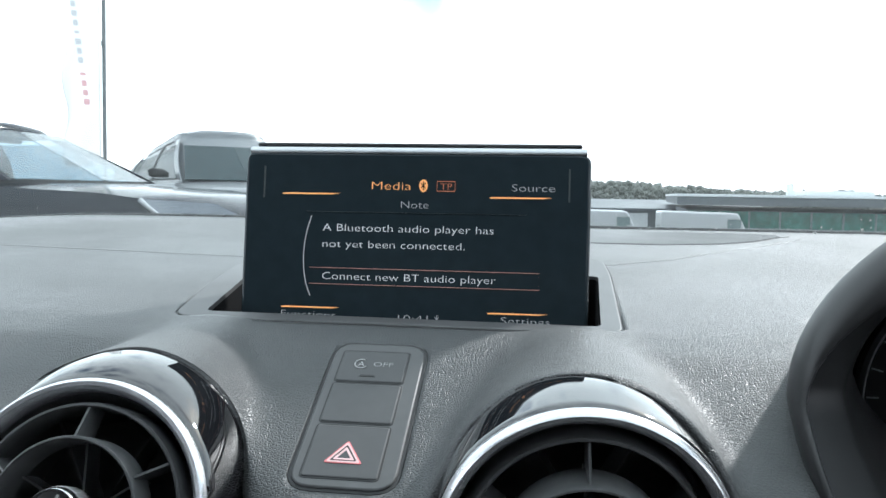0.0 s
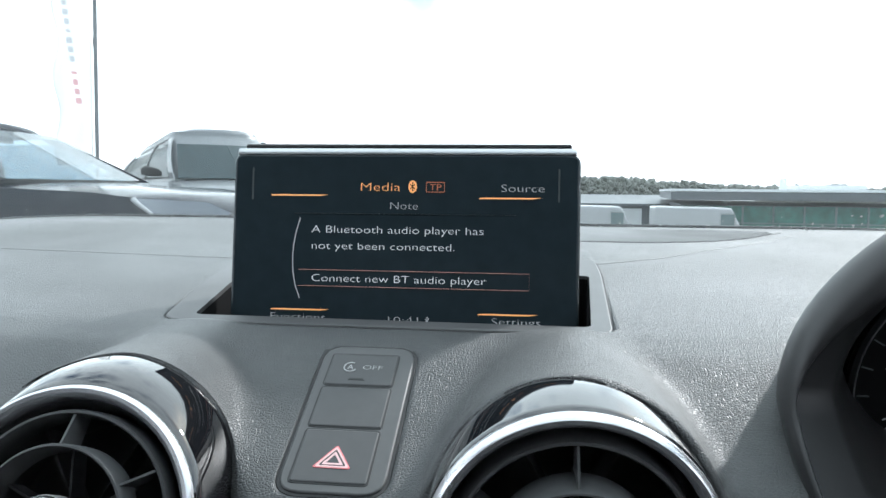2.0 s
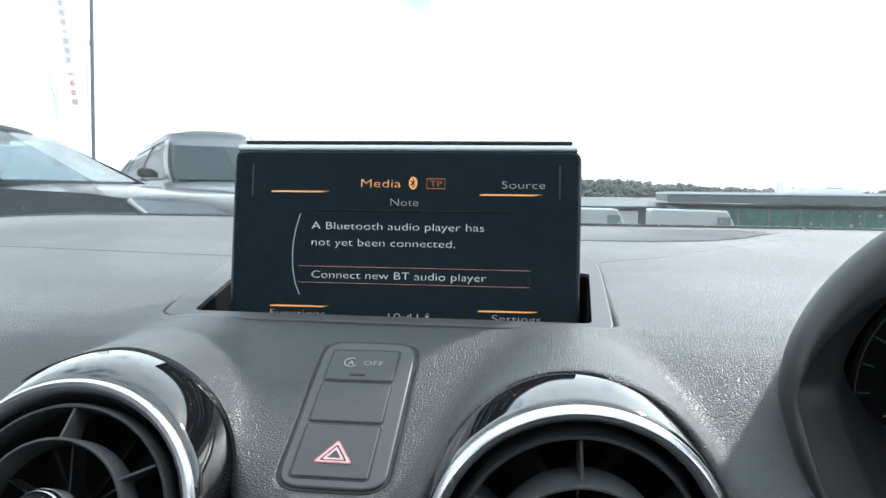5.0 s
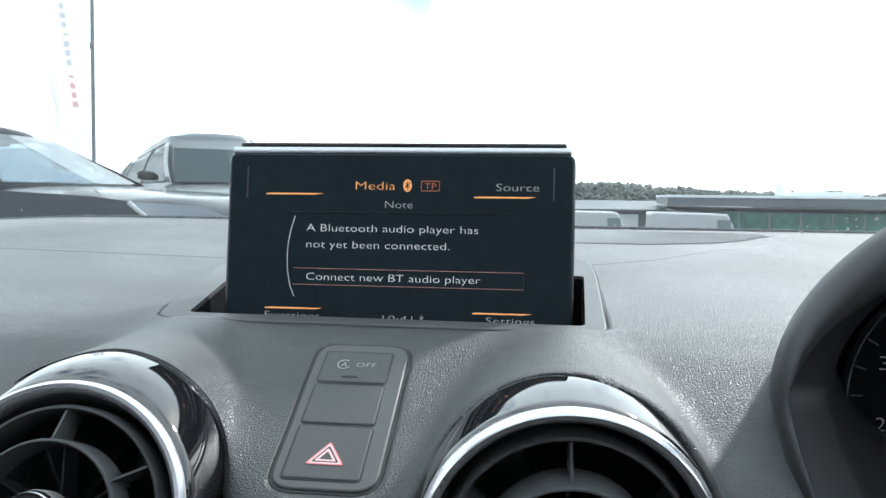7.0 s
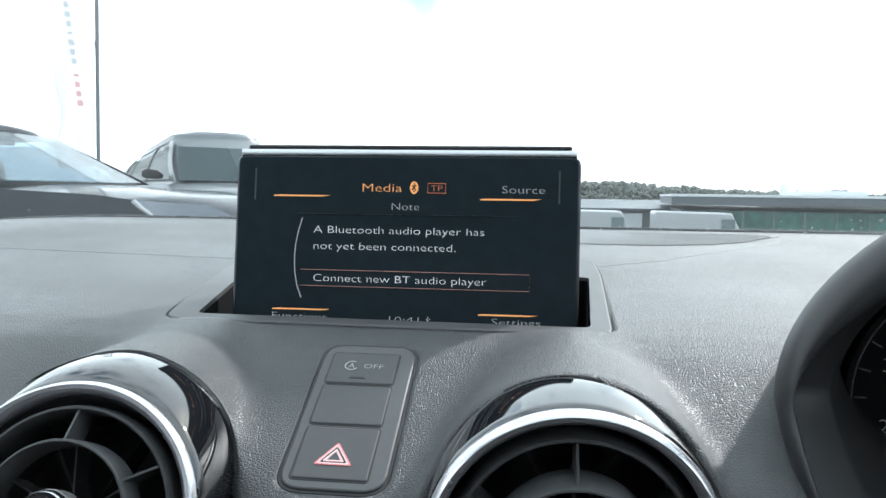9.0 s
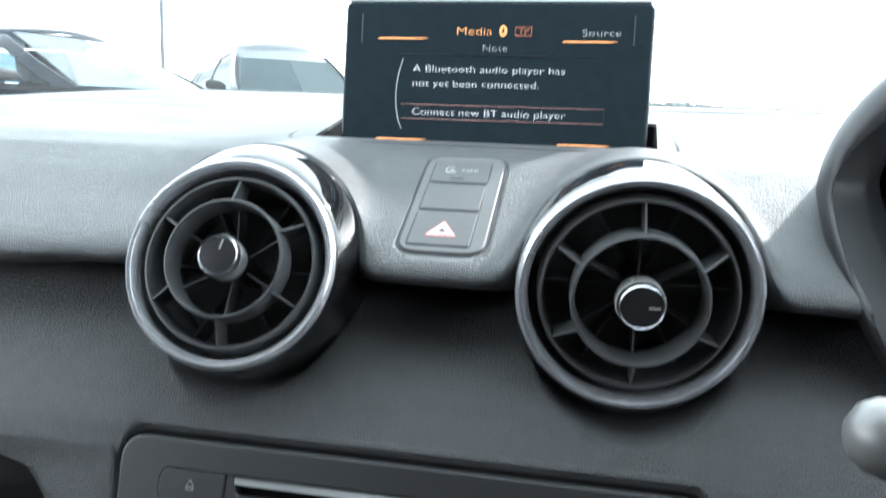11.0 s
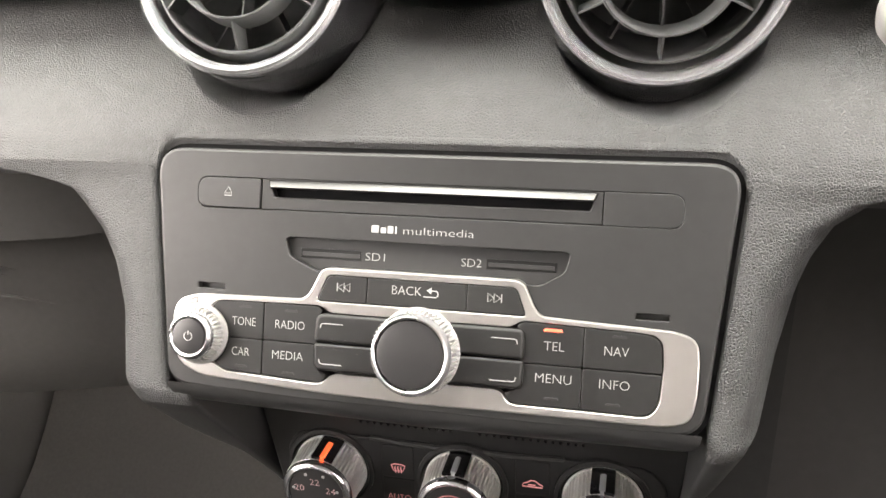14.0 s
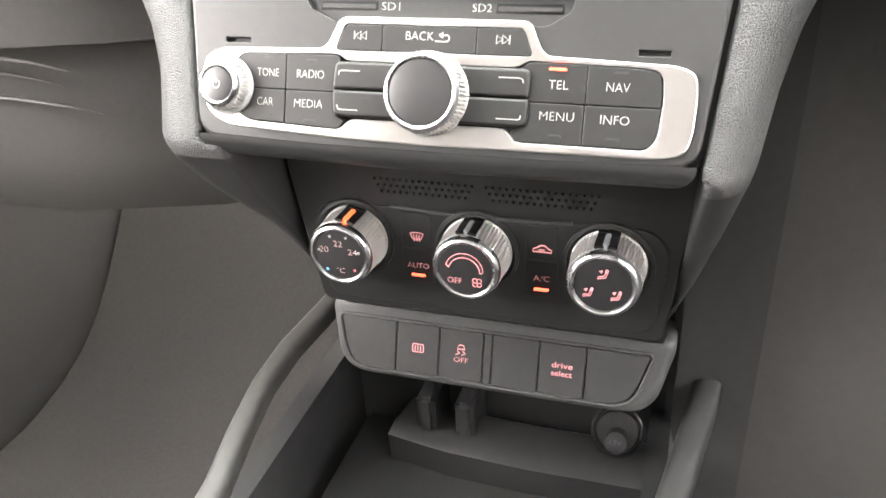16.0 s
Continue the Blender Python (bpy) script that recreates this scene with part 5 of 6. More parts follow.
lettering("drive", 0.0362, 0.0476, 0.0012, 0.0030, switches[5], PINK_PRINT, 0.0022, bold=0.01)
lettering("select", 0.0362, 0.0476, -0.0034, 0.0030, switches[5], PINK_PRINT, 0.0022, bold=0.01)

# ---- socket, console, footwells ----
SOC = frame3((0.0795, -0.236, 0.680), (0, -0.85, 0.52))
socket = thing("power_socket", SOC, "black lidded power socket in the console", "socket")
part("bezel", lathe([(0.0135, -0.02), (0.0150, -0.001), (0.0148, 0.0012), (0.0138, 0.002), (0.0125, 0.001), (0.012, -0.004)], 64), SOCKET_BLACK, socket)
plug = part("lid", lathe([(0.0122, -0.004), (0.0122, 0.0005), (0.0112, 0.0015), (0.0, 0.0018)], 48), SOCKET_BLACK, socket)
part("grip", lathe([(0.0062, 0.001), (0.0066, 0.012), (0.0060, 0.0145), (0.0, 0.0150)], 40), SOCKET_BLACK, plug, m=Matrix.Translation((0.0005, -0.004, 0)))
lettering("12V", -0.0028, 0.0036, -0.0052, 0.0028, plug, GREY_PRINT, 0.0150)

console = tagged(part("console_tray", bmesh.new(), SOFT_BLACK), "black plastic centre console tray between the footwells", "console", kind="structure")
b = box(-0.095, 0.108, -0.80, -0.165, 0.600, 0.625, 0.004)
part("tray_floor", b, PLASTIC, console)
b = box(-0.098, 0.110, -0.198, -0.150, 0.55, 0.735, 0.004)
part("tray_back", b, PLASTIC, console)
ledge = [(-0.06, -0.215, 0.640), (-0.02, -0.222, 0.641), (0.03, -0.224, 0.641), (0.105, -0.222, 0.640)]
part("tray_step", sweep(ledge, [(-0.02, -0.03), (0.02, -0.03), (0.02, 0.004), (0.012, 0.008), (-0.014, 0.008), (-0.02, 0.003)]), PLASTIC, console)
for x0 in (-0.045, -0.020):
    part("tray_rib", box(x0, x0 + 0.012, -0.230, -0.19, 0.622, 0.674, 0.003), PLASTIC, console)
cup = lathe([(0.034, -0.05), (0.036, 0.0), (0.0385, 0.003), (0.041, 0.002), (0.041, -0.05)], 64)
part("cup_holder", cup, PLASTIC, console, m=Matrix.Translation((-0.052, -0.302, 0.622)))
for x0 in (0.077, 0.0925):
    part("slot", box(x0 - 0.0014, x0 + 0.0014, -0.30, -0.213, 0.623, 0.6275, 0.0005), PLASTIC, console)


def rail(name, path, w, h, mat, label):
    sec = rounded([(-w / 2, -h), (w / 2, -h), (w / 2, 0), (-w / 2, 0)], [0.001, 0.001, w * 0.4, w * 0.4], 4)
    pts = []
    for i in range(len(path) - 1):
        p0, p1 = Vector(path[i]), Vector(path[i + 1])
        pts += [p0.lerp(p1, j / 6) for j in range(6)]
    pts.append(Vector(path[-1]))
    return part(name, sweep(pts, sec), mat, console, label)


RAIL = material("grey_rail", (0.034, 0.0335, 0.0325), 0.42, spot=0.08, scale=30, bump=0.05, bump_scale=2000)
rail("console_rail", [(-0.086, -0.170, 0.738), (-0.099, -0.195, 0.733), (-0.108, -0.222, 0.725), (-0.1140, -0.252, 0.721), (-0.1140, -0.285, 0.719), (-0.1085, -0.321, 0.717), (-0.102, -0.355, 0.714), (-0.097, -0.42, 0.710), (-0.094, -0.80, 0.700)], 0.0125, 0.012, RAIL, "satin grey rail along the console edge")
# right rail in darker plastic than RAIL: its shade is put into the colour
rail("console_rail", [(0.158, -0.165, 0.748), (0.140, -0.178, 0.728), (0.133, -0.190, 0.716), (0.1265, -0.205, 0.709), (0.119, -0.245, 0.698), (0.1115, -0.285, 0.690), (0.108, -0.33, 0.684), (0.106, -0.80, 0.672)], 0.016, 0.014, PLASTIC, "satin grey rail along the console edge")
for s, xs in ((-1, [(-0.107, 0.690), (-0.113, 0.66), (-0.135, 0.50), (-0.17, 0.31)]), (1, [(0.108, 0.668), (0.118, 0.62), (0.142, 0.50), (0.18, 0.31)])):
    rings = []
    for y in (-0.85, -0.6, -0.4, -0.3, -0.22, -0.1, 0.05, 0.2, 0.39):
        zz = -0.01 * smooth(-0.2, 0.1, y)
        ring = [(x, y, z + zz) for x, z in xs] + [(x - s * 0.012, y, z + zz) for x, z in xs[::-1]]
        rings.append(ring)
    part("console_side", loft(rings), PLASTIC, console)

part("console_cheek", box(0.104, 0.150, -0.212, -0.150, 0.60, 0.95, 0.004), SWITCH_GREY, console)
floor = tagged(part("floor", box(-0.70, 0.70, -2.2, 0.42, 0.27, 0.30), CARPET), "dark carpeted car floor", "floor", kind="structure")
bulkhead = tagged(part("wall_bulkhead", box(-0.70, 0.70, 0.40, 0.43, 0.27, 1.055), CARPET), "dark carpeted bulkhead under the dashboard", "wall", kind="structure")
rings = []
for x in (-0.69, -0.45, -0.30, -0.20, -0.12):
    rings.append([(x, 0.38, 0.301), (x, 0.10, 0.3005), (x, -0.10, 0.3015), (x, -0.04, 0.3045), (x, 0.02, 0.312), (x, 0.07, 0.324), (x, 0.12, 0.345), (x, 0.165, 0.377), (x, 0.205, 0.417), (x, 0.245, 0.465), (x, 0.29, 0.524), (x, 0.335, 0.577), (x, 0.38, 0.62)])
tagged(part("toe_board", loft(rings), CARPET, angle=50), "dark carpeted toe board of the passenger footwell", "carpet", kind="structure")

# glove box with its stepped lid
glove = thing("glove_box", Matrix.Translation((-0.43, -0.15, 0.80)), "dark glove box lid with moulded ridges", "glove box")
rings = []
for x in (-0.25, -0.1, 0.05, 0.17, 0.205):
    k = 0.0 if x < 0.1 else 0.06 * smooth(0.1, 0.22, x)
    rings.append([(x, 0.03 + k, 0.142), (x, -0.05 + k, 0.135), (x, -0.048 + k, 0.07), (x, -0.012 + k, 0.062), (x, -0.008 + k, 0.03), (x, -0.002 + k, -0.02), (x, 0.006 + k, -0.05), (x, 0.03 + k, -0.085), (x, 0.2 + k, -0.09), (x, 0.2 + k, 0.142)])
part("lid", loft(rings), GLOVE_GREY, glove, angle=30)
for z0, x1, dy0 in ((0.070, 0.14, -0.049), (0.049, 0.10, -0.018), (0.027, 0.125, -0.0115)):
    path = [(-0.24, dy0, z0 + 0.003), (-0.05, dy0, z0 + 0.0025), (x1 - 0.05, dy0, z0), (x1 - 0.01, dy0 + 0.004, z0 - 0.005), (x1 + 0.01, dy0 + 0.012, z0 - 0.012)]
    part("ridge", sweep(path, circle(0.0020, 8), scale=[1, 1, 0.9, 0.6, 0.1]), GLOVE_GREY, glove)
knee = tagged(part("knee_panel", box(0.138, 0.69, -0.19, -0.15, 0.56, 0.955, 0.012), FOOTWELL), "dark knee panel under the steering column", "panel", kind="structure")
tagged(part("kick_panel", box(0.150, 0.17, -0.17, 0.39, 0.31, 0.66, 0.006), FOOTWELL), "dark trim at the side of the driver's footwell", "panel", kind="structure")
tagged(part("under_panel", box(0.172, 0.69, -0.145, 0.36, 0.575, 0.60, 0.006), FOOTWELL), "dark underside of the driver's dashboard", "panel", kind="structure")

# ---- instrument hood and gauges ----
hood = thing("instrument_hood", Matrix.Translation((0, 0, 0)), "dark hooded instrument binnacle with round gauges", "instrument cluster")
def rolled(y, g0):
    """The rim's rounded front: broad over the top, a thin edge down the sides."""
    base, full = rim_loop(y, 0.0), rim_loop(y, g0)
    out = []
    for p, q in zip(base, full):
        k = 0.22 + 0.78 * smooth(0.0, 0.055, p[2] - RIM_C[1])
        out.append(tuple(u + (v - u) * k for u, v in zip(p, q)))
    return out


outer = [rolled(y, g0) for y, g0 in ((-0.1955, -0.0165), (-0.1995, -0.0150), (-0.2015, -0.0115), (-0.2010, -0.0072), (-0.1985, -0.0034), (-0.1945, -0.0008))] + [rim_loop(y, g0, dz=d0) for y, g0, d0 in ((-0.188, 0.0, 0), (-0.180, -0.0022, 0), (-0.156, -0.0125, 0), (-0.133, -0.0220, 0), (-0.10, -0.036, -0.006), (-0.02, -0.062, -0.018), (0.06, -0.08, -0.045))]
part("hood_skin", loft(outer, cap=False), HOOD, hood, "smooth satin grey rounded hood", angle=70)
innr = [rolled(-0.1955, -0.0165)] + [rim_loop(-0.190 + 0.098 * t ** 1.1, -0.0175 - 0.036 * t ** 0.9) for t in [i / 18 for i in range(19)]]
part("hood_lining", loft(innr, cap=False), LINING_SHADE, hood, "smooth hood lining, coloured dark for the shade inside", angle=70)
face = part("gauge_face", loft([rim_loop(-0.098, -0.050), rim_loop(-0.094, -0.050)]), WELL_BLACK, hood)
for gx in (0.257, 0.387):
    mg = frame3((gx, -0.116, 1.050), (0, -1, 0.05))
    part("gauge_ring", lathe([(0.0540, 0), (0.0545, 0.006), (0.053, 0.008), (0.0515, 0.006), (0.051, 0)], 72), VENT_BLACK, hood, m=mg)
    dialg = part("dial_plate", lathe([(0.051, 0.001), (0, 0.0012)], 48), WELL_BLACK, hood, m=mg)
    part("ticks", stroke_bm([([(0.044 * math.cos(radians(t)), 0.044 * math.sin(radians(t))), (0.049 * math.cos(radians(t)), 0.049 * math.sin(radians(t)))], False) for t in range(-45, 226, 15)], 0.0007, 0.0014), GREY_PRINT, dialg, m=mg)
    part("needle", box(-0.001, 0.001, 0.006, 0.046, 0.003, 0.0045), RED_PRINT, dialg, m=mg @ Matrix.Rotation(radians(118), 4, "Z"))
    if gx < 0.3:
        for w, t in (("1", 240), ("2", 198), ("3", 158)):
            cx, cy = 0.0385 * math.cos(radians(t)), 0.0385 * math.sin(radians(t))
            ob = lettering(w, cx - 0.002, cx + (0.000 if w == "1" else 0.002), cy - 0.003, 0.006, dialg, WHITE_PRINT, 0.0016)
            ob.data.transform(mg)

# ---- stalk and steering wheel ----
stalk = thing("indicator_stalk", Matrix.Translation((0.1285, -0.351, 1.023)), "dark column stalk with a pale grey rounded tip", "stalk")
path = [(0.002, 0, 0), (0.012, 0.001, 0), (0.03, 0.002, 0), (0.07, 0.003, -0.004), (0.12, 0.008, -0.012), (0.19, 0.015, -0.03)]
part("arm", sweep(path[1:], circle(0.0090, 20, 1.0, 0.95), scale=[1.0, 1.05, 1.0, 1.0, 1.1]), SOFT_BLACK, stalk)
part("tip", sweep([(-0.001, 0, 0), (0.0, 0, 0), (0.003, 0.0005, 0), (0.007, 0.001, 0), (0.014, 0.0015, 0), (0.019, 0.002, 0)], circle(0.0098, 28), scale=[0.1, 0.5, 0.82, 0.96, 1.0, 0.98]), material("pale_grey_tip", (0.17, 0.17, 0.165), 0.35, metal=0.3, spot=0.06, scale=40), stalk, "pale grey rounded tip")

WHEEL_R = 0.185
WN = Vector((0, -0.90, 0.43)).normalized()
WM = frame3((0.3265, -0.462, 1.035), WN)
wheel = thing("steering_wheel", WM, "black perforated leather steering wheel rim", "steering wheel")
bm = bmesh.new()
rim_path = [(WHEEL_R * math.cos(2 * math.pi * i / 220), WHEEL_R * math.sin(2 * math.pi * i / 220), 0) for i in range(220)]
n_s = 36
rows_w = []
for i, (x, y, z) in enumerate(rim_path):
    an = 2 * math.pi * i / 220
    row = []
    for j in range(n_s):
        b2 = 2 * math.pi * j / n_s
        rr = 0.0172
        row.append(bm.verts.new(((WHEEL_R + rr * math.cos(b2)) * math.cos(an), (WHEEL_R + rr * math.cos(b2)) * math.sin(an), rr * 0.92 * math.sin(b2))))
    rows_w.append(row)
for i in range(220):
    bridge(bm, rows_w[i], rows_w[(i + 1) % 220])
uv = bm.loops.layers.uv.new("grip")
bm.verts.index_update()
for f in bm.faces:
    ids = [l.vert.index for l in f.loops]
    us, vs = [q // n_s for q in ids], [q % n_s for q in ids]
    for l, u, v in zip(f.loops, us, vs):
        u += 220 if u == 0 and max(us) > 200 else 0
        v += n_s if v == 0 and max(vs) > 30 else 0
        l[uv].uv = (u * 2 * math.pi * WHEEL_R / 220, v * 2 * math.pi * 0.0172 / n_s)
PERF = material("perforated_leather", (0.020, 0.0195, 0.0185), 0.5, spot=0.12, scale=30)
pn, pl = PERF.node_tree.nodes, PERF.node_tree.links
uvn, sep, bmp = pn.new("ShaderNodeUVMap"), pn.new("ShaderNodeSeparateXYZ"), pn.new("ShaderNodeBump")
uvn.uv_map = "grip"
pl.new(uvn.outputs[0], sep.inputs[0])
waves = []
for axis_name in ("X", "Y"):
    mul, sn = pn.new("ShaderNodeMath"), pn.new("ShaderNodeMath")
    mul.operation, sn.operation = "MULTIPLY", "SINE"
    mul.inputs[1].default_value = 2 * math.pi / 0.0036
    pl.new(sep.outputs[axis_name], mul.inputs[0]), pl.new(mul.outputs[0], sn.inputs[0])
    waves.append(sn)
prod = pn.new("ShaderNodeMath")
prod.operation = "MULTIPLY"
pl.new(waves[0].outputs[0], prod.inputs[0]), pl.new(waves[1].outputs[0], prod.inputs[1])
bmp.inputs["Strength"].default_value, bmp.inputs["Distance"].default_value = 0.16, 0.0004
pl.new(prod.outputs[0], bmp.inputs["Height"]), pl.new(bmp.outputs["Normal"], pn["Principled BSDF"].inputs["Normal"])
part("rim", bm, PERF, wheel, "perforated dark leather rim")
part("hub", slab(rounded([(-0.075, -0.06), (0.075, -0.06), (0.085, 0.03), (0.05, 0.06), (-0.05, 0.06), (-0.085, 0.03)], 0.03, 6), -0.05, 0.0, 0.01, 4), SOFT_BLACK, wheel)
for an in (0, 180, 270):
    part("spoke", box(0.06, WHEEL_R - 0.006, -0.018, 0.018, -0.035, -0.012, 0.006), SOFT_BLACK, wheel, m=Matrix.Rotation(radians(an), 4, "Z"))
part("column_shroud", sweep([(0, -0.01, -0.05), (0, -0.02, -0.12), (0, -0.02, -0.2)], rounded([(-0.055, -0.05), (0.055, -0.05), (0.05, 0.035), (-0.05, 0.035)], 0.02), up=(0, 1, 0)), SOFT_BLACK, wheel)

# ---- shell that closes the car ----
def shell(name, bm, label, mat=SOFT_BLACK, cat="wall"):
    return tagged(part(name, bm, mat), label, cat, kind="structure")


shell("ceiling", box(-0.60, 0.60, -2.1, -0.45, 1.385, 1.42, 0.01), "pale fabric roof lining", LINING, "ceiling")
for s, nm in ((-1, "wall_passenger"), (1, "wall_driver")):
    xa, xb = sorted((s * 0.70, s * 0.76))
    shell(nm, box(xa, xb, -2.2, 0.43, 0.20, 0.97, 0.008), "dark door panel below the side window", GLOVE_GREY)
    shell("pillar", loft([[(s * 0.66, 0.36, 1.0), (s * 0.72, 0.36, 1.0), (s * 0.72, 0.28, 1.0), (s * 0.66, 0.28, 1.0)], [(s * 0.57, -0.47, 1.40), (s * 0.63, -0.47, 1.40), (s * 0.63, -0.55, 1.40), (s * 0.57, -0.55, 1.40)]]), "dark windscreen pillar", cat="pillar")
    shell("wall_quarter", loft([[(s * 0.70, y0, 0.965), (s * 0.76, y0, 0.965), (s * 0.66, y0, 1.40), (s * 0.60, y0, 1.40)] for y0 in (-2.2, -1.21)]), "dark quarter panel behind the door")
    shell("pillar", loft([[(s * 0.69, -1.05, 0.96), (s * 0.74, -1.05, 0.96), (s * 0.74, -1.20, 0.96), (s * 0.69, -1.20, 0.96)], [(s * 0.58, -1.05, 1.40), (s * 0.63, -1.05, 1.40), (s * 0.63, -1.20, 1.40), (s * 0.58, -1.20, 1.40)]]), "dark door pillar", cat="pillar")
shell("wall_rear", box(-0.70, 0.70, -2.26, -2.2, 0.20, 1.40, 0.008), "dark rear bulkhead of the cabin")
shell("underbody", box(-0.76, 0.76, -2.26, 0.43, 0.16, 0.27), "dark underbody of the car", cat="floor")
for x0 in (-0.62, 0.62):
    for y0 in (-1.8, 0.86):
        w = lathe([(0, -0.08), (0.2, -0.08), (0.22, -0.06), (0.22, 0.06), (0.2, 0.08), (0, 0.08)], 40)
        tagged(part("wheel", w, TYRE, m=Matrix.Translation((x0, y0, GROUND + 0.22)) @ Matrix.Rotation(radians(90), 4, "Y")), "black road wheel under the car", "wheel", kind="structure")

shell("engine_bay", box(-0.76, 0.76, 0.44, 1.30, 0.24, 0.90, 0.06), "grey closed nose of the car", PAINT_GREY, "car nose")
rings = []
for i in range(25):
    x = -0.64 + 1.28 * i / 24
    bow = 0.06 * (x / 0.64) ** 2
    rings.append([(x, 0.335 - bow, 1.072), (x, 0.341 - bow, 1.075), (x * 0.93, -0.447 - bow * 0.4, 1.402), (x * 0.93, -0.453 - bow * 0.4, 1.399)])
ws = tagged(part("windscreen", loft(rings), WINDSCREEN), "clear slightly dusty windscreen", "windscreen", kind="structure")
ws.visible_shadow = False
rings = []
for i in range(25):
    x = -0.64 + 1.28 * i / 24
    bow = 0.06 * (x / 0.64) ** 2
    rings.append([(x, 0.322 - bow, 1.078), (x, 0.320 - bow, 1.080), (x, 0.276 - bow, 1.0985), (x, 0.279 - bow, 1.0955)])
tagged(part("windscreen_border", loft(rings), FRIT), "black printed border along the windscreen base", "windscreen border", kind="structure")
seal = [(x, 0.284 - 0.10 * smooth(0.3, 0.75, abs(x)) * 0.88, 1.1078 - 0.02 * smooth(0.35, 0.72, abs(x)) - dip(x, 0.26)) for x in [-0.62 + 0.04 * i for i in range(32)]]
tagged(part("windscreen_seal", sweep(seal, circle(0.0021, 10), up=(0, 0, 1)), FRIT), "black rubber seal along the foot of the windscreen", "seal", kind="structure")

# dust specks on the glass
random.seed(7)
sp = bmesh.new()
for i in range(190):
    x, t = random.uniform(0.12, 0.50), min(0.13, abs(random.gauss(0.0, 0.05)) + 0.03)
    if random.random() < 0.25:
        x = random.uniform(-0.5, 0.5)
    bow = 0.06 * (x / 0.64) ** 2
    y, z = 0.331 - bow - 0.785 * t, 1.076 + 0.327 * t
    r = random.choice((0.0004, 0.0005, 0.0006, 0.0008, 0.0012))
    q = Matrix.Translation((x, y, z)) @ Matrix.Rotation(random.uniform(0, 3), 4, "Y")
    vs = [sp.verts.new(q @ Vector((r * math.cos(a2) * random.uniform(0.7, 2.2), 0.0003, r * math.sin(a2)))) for a2 in (0, 1.2, 2.5, 3.8, 5.0)]
    sp.faces.new(vs)
tagged(part("dust_specks", sp, WHITE_PRINT), "pale specks of dirt on the windscreen", "dirt", kind="stuff")

# ---- outside: ground, cars, flag, building, trees ----
def ground_z(x, y):
    return GROUND - 2.3 * smooth(12, 34, y + 0.35 * x) - 0.6 * smooth(60, 140, y)


gb = bmesh.new()
ys = [-60, -20, -5, 0, 3, 6, 9, 12, 14, 16, 18, 20, 22, 24, 26, 28, 30, 32, 34, 38, 45, 60, 80, 110, 140, 200, 400, 900, 2500]
xs = [-1500, -500, -200, -100, -60, -40, -25, -15, -8, 0, 8, 15, 25, 40, 60, 100, 200, 500, 1500]
vv = [[gb.verts.new((x, y, ground_z(x, y))) for x in xs] for y in ys]
for p, q in zip(vv, vv[1:]):
    bridge(gb, p, q, False)
tagged(part("ground", gb, TARMAC), "grey tarmac car park falling away beyond the parked cars", "ground", kind="structure")


